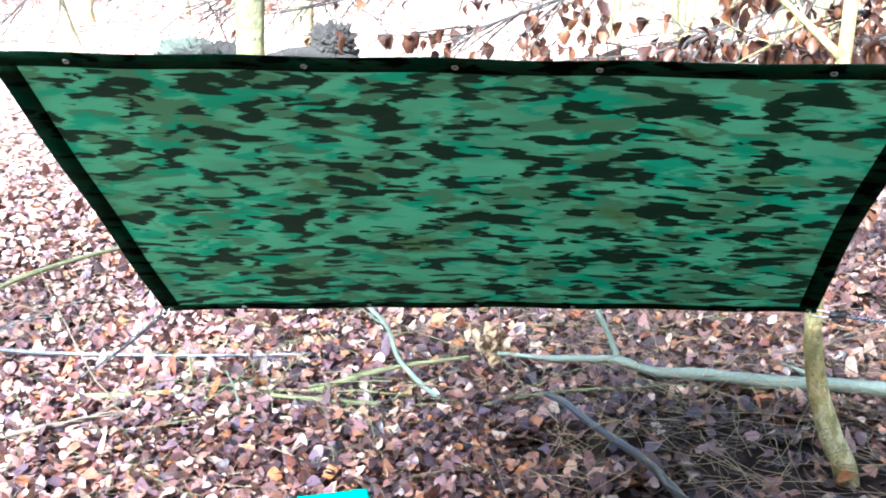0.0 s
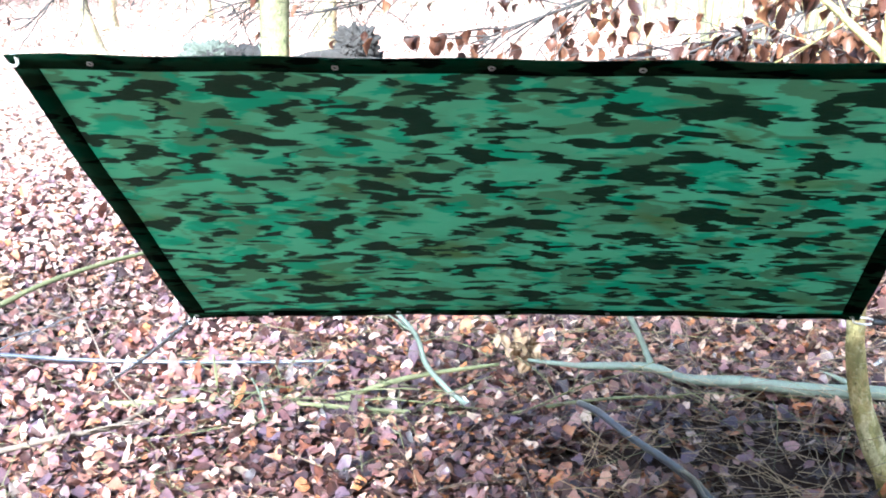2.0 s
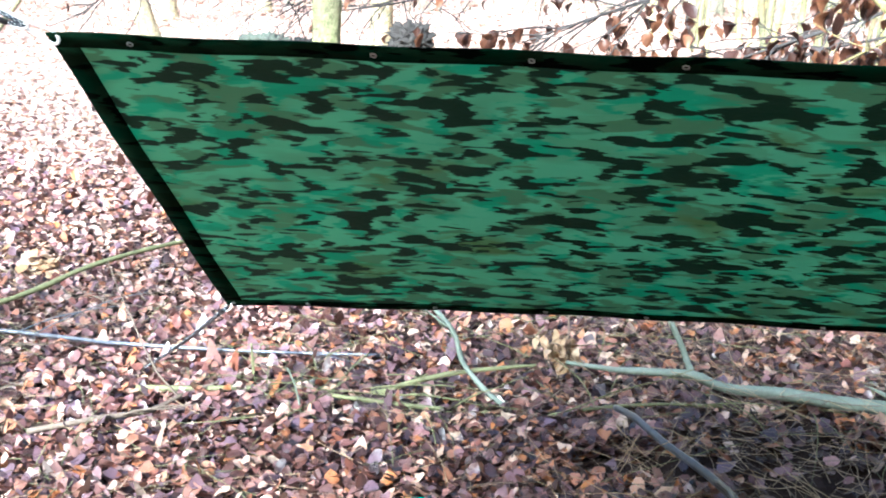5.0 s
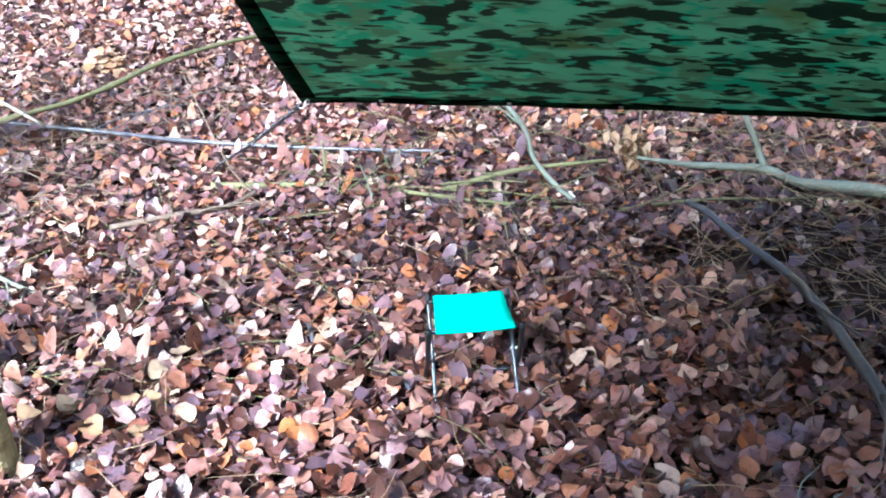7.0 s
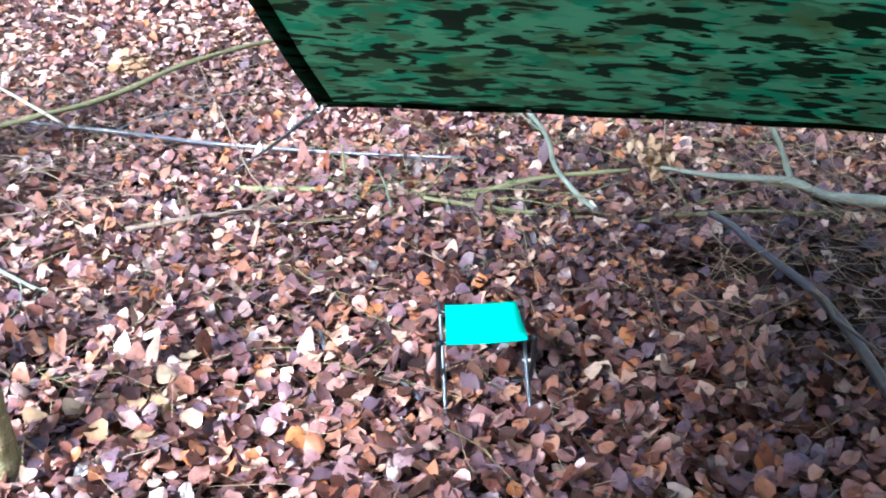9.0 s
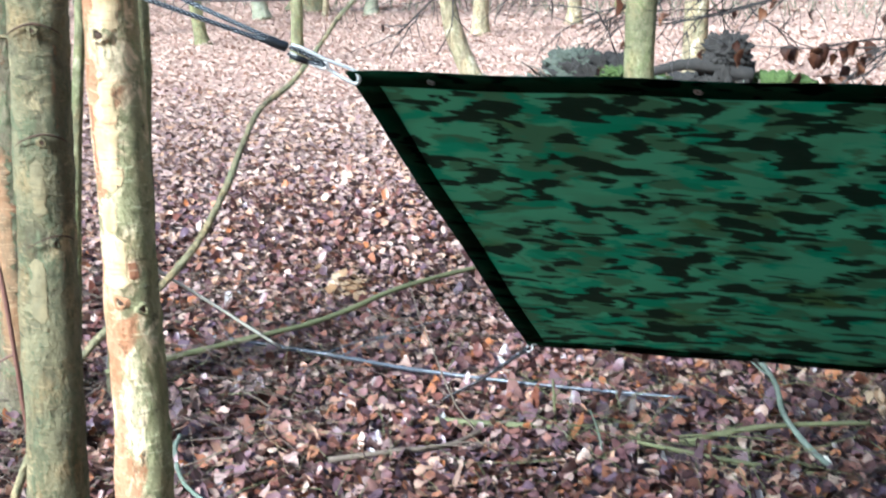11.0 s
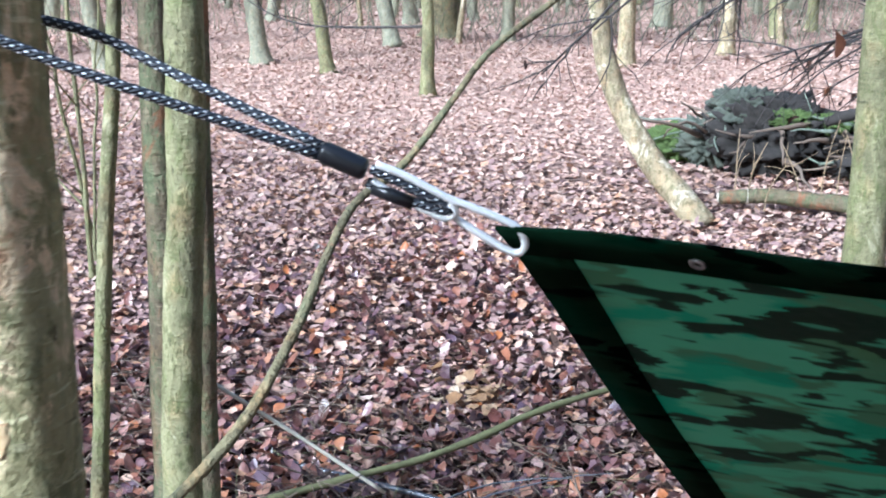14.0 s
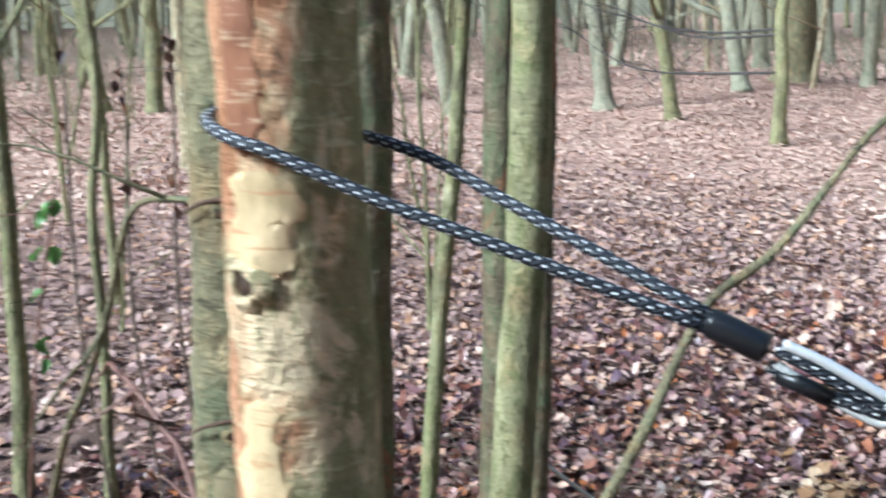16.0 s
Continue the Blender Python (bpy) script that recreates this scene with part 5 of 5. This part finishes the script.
# ---- fallen branches ----
def branch(label, points, r0, r1, material, sides=8, side_twigs=0, seed=0, length=0.5, group="fallen branches"):
    ob = thing("fallen_branch", label, "branch", points[0], group)
    o = Vector(points[0])
    bm = bmesh.new()
    p = spline([Vector(q) - o for q in points], 7)
    tube(bm, p, taper(r0, r1, len(p)), sides, 0.25, seed)
    part("stick", bm, material, ob)
    g = np.random.default_rng(seed)
    for k in range(side_twigs):
        i = int(g.integers(2, len(p) - 1))
        d = (p[i] - p[i - 1]).normalized() + Vector((g.normal(0, 0.6), g.normal(0, 0.6), g.uniform(0.0, 0.6)))
        q = limb_points(g, p[i], d, length * g.uniform(0.5, 1.3), -0.05, 5, 0.15)
        bm = bmesh.new()
        tube(bm, q, taper(max(r1 * 0.6, 0.003), 0.0015, len(q)), 4, cap=False)
        part("twig", bm, material, ob)
    return ob


branch("long yellow-green mossy branch resting at a slant", ((-2.85, 4.32, 0.0), (-2.75, 4.5, 0.0), (-2.61, 4.78, 0.0), (-2.49, 5.015, 0.0), (-2.43, 5.137, 0.0), (-2.335, 5.33, 0.02), (-2.205, 5.59, 0.065), (-2.0, 6.0, 0.075), (-1.8, 6.35, 0.05)), 0.0145, 0.011, M_STICK_MOSS, seed=1)
branch("long thin dark branch across the leaves", ((-2.95, 5.05, -0.1), (-2.33, 5.1, -0.11), (-1.86, 5.08, -0.1), (-1.3, 5.08, -0.07), (-0.75, 5.07, -0.02)), 0.011, 0.007, M_STICK_BLUE, 7, 3, 2)
branch("thick pale grey-green fallen branch with a fork", ((0.0, 4.85, 0.12), (0.18, 4.82, 0.125), (0.3, 4.8, 0.139), (0.456, 4.8, 0.143), (0.574, 4.8, 0.11), (0.783, 4.8, 0.107), (1.095, 4.8, 0.096), (1.438, 4.8, 0.099), (2.3, 4.7, 0.08)), 0.008, 0.032, M_STICK_PALE, 10, 1, 3, 0.3)
branch("forked side shoot of the pale branch", ((0.456, 4.8, 0.143), (0.43, 4.84, 0.19), (0.409, 4.85, 0.235), (0.36, 4.87, 0.32)), 0.014, 0.009, M_STICK_PALE, 7, 1, 4, 0.2)
branch("pale stick with a raw white broken end", ((-0.183, 4.574, 0.03), (-0.269, 4.63, 0.064), (-0.3616, 4.68, 0.138), (-0.4006, 4.72, 0.2206), (-0.46, 4.75, 0.284), (-0.62, 4.9, 0.36)), 0.010, 0.009, M_STICK_PALE, 8, 2, 5, 0.35)
rod("stick_end", ((-0.17, 4.56, 0.024), (-0.205, 4.597, 0.043), (-0.22, 4.612, 0.052)), 0.008, 0.0106, M_STICK_WHITE, bpy.data.objects["fallen_branch.004"], 8, 0.2, "raw white broken wood", 3).location = -Vector((-0.183, 4.574, 0.03))
branch("long low mossy branch", ((-1.6, 4.65, -0.1), (-1.184, 4.72, -0.076), (-0.852, 4.72, -0.051), (-0.677, 4.72, -0.027), (-0.547, 4.72, 0.029), (-0.376, 4.72, 0.087), (-0.102, 4.72, 0.148)), 0.014, 0.008, M_STICK_MOSS, 8, 4, 6)
branch("thin mossy branch beside the twig pile", ((-0.817, 4.577, 0.0), (-0.563, 4.569, 0.0), (-0.31, 4.56, 0.01), (-0.066, 4.56, 0.024), (0.155, 4.66, 0.04), (0.38, 4.72, 0.055), (0.57, 4.74, 0.06)), 0.009, 0.006, M_STICK_MOSS, 7, 5, 7)
branch("brown branch under dead leaves", ((-1.8, 4.2, -0.1), (-1.611, 4.316, -0.08), (-1.455, 4.442, -0.08), (-1.39, 4.61, -0.08), (-1.23, 4.865, -0.07)), 0.012, 0.008, M_TWIG, 7, 3, 8)
branch("dark blue-grey bowed branch", ((0.19, 4.48, 0.12), (0.25, 4.37, 0.14), (0.346, 4.197, 0.14), (0.488, 3.977, 0.14), (0.58, 3.74, 0.14), (0.633, 3.54, 0.14), (0.676, 3.347, 0.14), (0.72, 3.0, 0.12)), 0.011, 0.018, M_STICK_BLUE, 9, 2, 9)
branch("pale forked stick on the leaves", ((-2.33, 4.08, -0.06), (-2.297, 4.006, -0.08), (-2.132, 3.828, -0.08), (-1.938, 3.723, -0.08), (-1.786, 3.674, -0.09)), 0.009, 0.007, M_STICK_PALE, 7, 3, 10, 0.25)
branch("thin bleached straight stick", ((-2.86, 4.57, 0.39), (-2.66, 4.755, 0.18), (-2.455, 4.95, -0.05)), 0.0065, 0.006, M_STICK_WHITE, 6, 0, 11)
branch("upright green stalk in the leaves", ((-1.178, 4.8, -0.12), (-1.188, 4.8, -0.034), (-1.198, 4.8, 0.077)), 0.006, 0.004, M_STICK_MOSS, 6, 2, 12, 0.12)
branch("thin grey twig stuck in the leaves", ((-0.905, 4.5, -0.072), (-0.933, 4.5, 0.047), (-0.965, 4.5, 0.12)), 0.005, 0.003, M_STICK_PALE, 6, 0, 13)
branch("short wet broken twig by the stool", ((-0.6, 3.4, 0.0), (-0.52, 3.32, 0.01), (-0.46, 3.25, 0.01)), 0.008, 0.006, M_STICK_BLUE, 7, 0, 14)
branch("grey stick among the leaves", ((-1.0, 3.76, -0.05), (-0.9, 3.66, -0.04), (-0.83, 3.52, -0.03)), 0.009, 0.007, M_STICK_BLUE, 7, 0, 15)
branch("thin pale twig on the near leaves", ((0.2, 2.78, 0.08), (0.4, 2.86, 0.1), (0.75, 2.9, 0.12)), 0.006, 0.004, M_STICK_PALE, 6, 3, 16, 0.2)


def brushwood(name, label, count, box, seed, zmax, length, material, r=0.0025):
    g = np.random.default_rng(seed)
    bm = bmesh.new()
    for k in range(count):
        x, y = g.uniform(box[0], box[1]), g.uniform(box[2], box[3])
        a = g.uniform(0, 6.28)
        s = (x, y, lift(x, y) + g.uniform(0.01, zmax))
        q = limb_points(g, s, (math.cos(a), math.sin(a), g.normal(0, 0.25)), length * g.uniform(0.5, 1.5), -0.03, 5, 0.14)
        for p in q:
            p.z = max(p.z, lift(p.x, p.y) + 0.012)
        tube(bm, q, taper(r * g.uniform(0.6, 1.6), r * 0.4, len(q)), 4, cap=False)
    return tagged(part(name, bm, material), label, "twigs", kind="stuff")


brushwood("brushwood", "tangle of thin brown twigs on the leaves", 320, (-0.3, 2.6, 3.7, 6.0), 1, 0.17, 0.4, M_TWIG, 0.0016)
brushwood("brushwood", "straw-coloured twigs piled beside the bowed branch", 420, (0.1, 2.4, 3.6, 5.4), 9, 0.2, 0.34, M_TWIG_STRAW, 0.0014)
brushwood("brushwood", "thin mossy twigs over the leaves", 90, (-1.2, 1.2, 4.3, 5.6), 2, 0.14, 0.45, M_STICK_MOSS, 0.002)
brushwood("brushwood", "long fine mossy twigs lying across the leaf litter", 320, (-3.0, -0.3, 3.2, 5.4), 23, 0.05, 0.36, M_STICK_MOSS, 0.0017)
brushwood("brushwood", "scattered thin twigs on the leaf litter", 900, (-3.0, 1.6, 2.4, 6.2), 4, 0.07, 0.2, M_TWIG_STRAW, 0.0012)
brushwood("brushwood", "thin leaf stalks and dark twigs on the leaf litter", 700, (-3.0, 1.6, 2.4, 6.2), 14, 0.07, 0.13, M_TWIG, 0.0011)
brushwood("brushwood", "thin dead twigs at the foot of the trees", 380, (-3.8, -2.0, 3.4, 5.6), 5, 0.22, 0.42, M_TWIG, 0.0019)

for k, (x, y, h) in enumerate(((-2.75, 9.6, 0.5), (-2.68, 9.65, 0.42), (-2.35, 9.7, 0.4), (-2.2, 9.6, 0.6), (-2.12, 9.7, 0.5), (-1.95, 9.55, 0.55), (-2.5, 9.4, 0.35))):
    z, w = lift(x, y), 0.07 * math.sin(2.3 * k)
    branch("thin pale upright shoot before the root plate", ((x, y, z - 0.03), (x + 0.3 * w, y, z + 0.4 * h), (x + w, y, z + 0.7 * h), (x + 2 * w, y + 0.02, z + h)), 0.005, 0.0025, M_TWIG_STRAW, 5, 2, 60 + k, 0.2, "pale shoots")


def leaf_clump():
    ob = thing("leaf_clump", "spray of bleached dry leaves caught on twigs", "leaves", (-0.03, 4.9, 0.03))
    g = np.random.default_rng(44)
    lines = [[Vector((g.normal(0, 0.03), g.normal(0, 0.03), 0.22 - 0.03 * j)) for j in range(5)] for _ in range(4)]
    V, F = hanging_leaves(g, lines, 46, 0.055)
    lv = new("leaves", from_arrays("leaves", V, F, M_STRAW))
    lv.parent = ob
    bm = bmesh.new()
    tube(bm, spline([(0, 0, 0.0), (0.03, 0.02, 0.12), (0.02, 0.05, 0.26)], 5), 0.004, 6)
    part("twig", bm, M_TWIG, ob)
    return ob


leaf_clump()

def bleached_patch(label, at, count, spread, seed):
    """A few pale dry leaves lying together on the litter."""
    g = np.random.default_rng(seed)
    ob = thing("leaf_patch", label, "leaves", (at[0], at[1], lift(*at)), "pale leaf patches")
    for k in range(count):
        v, f = leaf_shape(g.uniform(0.05, 0.075), g.uniform(0.8, 1.1), g.uniform(0.1, 0.7), g.uniform(-0.6, 0.9), g.uniform(-0.6, 0.6), True, g)
        lf = new("leaf", from_arrays("leaf", v, f, M_STRAW))
        x, y = g.normal(0, spread), g.normal(0, spread)
        lf.matrix_basis = pose(x, y, lift(at[0] + x, at[1] + y) - lift(*at) + 0.05 + g.uniform(0, 0.015), g.normal(0, 18), g.normal(0, 18), g.uniform(0, 360))
        lf.parent = ob


bleached_patch("patch of bleached straw-coloured leaves on the brown litter", (-2.64, 5.9), 30, 0.1, 51)
bleached_patch("pale tan curled leaves lying together on the litter", (-1.22, 3.13), 16, 0.13, 52)

# ---- single leaves lying on top of the litter, nearest the stool ----
singles = []
g = np.random.default_rng(77)
for k in range(24):
    v, f = leaf_shape(0.06, g.uniform(0.85, 1.15), g.uniform(0.1, 0.6), g.uniform(-0.6, 0.9), g.uniform(-0.6, 0.6), True, g)
    singles.append(from_arrays("leaf", v, f, M_LEAF))
litter = thing("top_leaves", "loose curled beech leaves on top of the litter", "leaves")
for k in range(300):
    x, y = g.uniform(-2.0, 1.0), g.uniform(2.7, 4.9)
    lf = new("leaf", singles[k % 24])
    s = g.uniform(0.7, 1.3)
    lf.matrix_basis = pose(x, y, lift(x, y) + 0.036, g.normal(0, 16), g.normal(0, 16), g.uniform(0, 360)) @ Matrix.Diagonal((s, s, s, 1))
    lf.parent = litter


# ---- distance ----
def backdrop():
    a = Mat("misty_distance")
    c = a.t.nodes.new("ShaderNodeTexCoord").outputs["Object"]
    m = a.n("Mapping")
    m.inputs["Scale"].default_value = (1, 1, 0.12)
    a.l(c, m.inputs["Vector"])
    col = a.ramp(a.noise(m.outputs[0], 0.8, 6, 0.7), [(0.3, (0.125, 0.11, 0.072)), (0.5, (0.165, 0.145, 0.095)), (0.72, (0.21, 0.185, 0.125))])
    # The ring itself glows, standing in for bright mist in the distance.
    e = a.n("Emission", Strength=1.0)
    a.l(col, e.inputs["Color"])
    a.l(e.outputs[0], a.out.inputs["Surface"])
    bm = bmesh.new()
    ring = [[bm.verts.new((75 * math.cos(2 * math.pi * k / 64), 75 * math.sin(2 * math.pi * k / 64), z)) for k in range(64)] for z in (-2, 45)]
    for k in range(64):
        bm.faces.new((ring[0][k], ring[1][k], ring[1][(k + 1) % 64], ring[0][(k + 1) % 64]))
    return tagged(part("backdrop", bm, a.m), "glowing backdrop ring toned like misty distant winter wood", "backdrop", kind="structure")


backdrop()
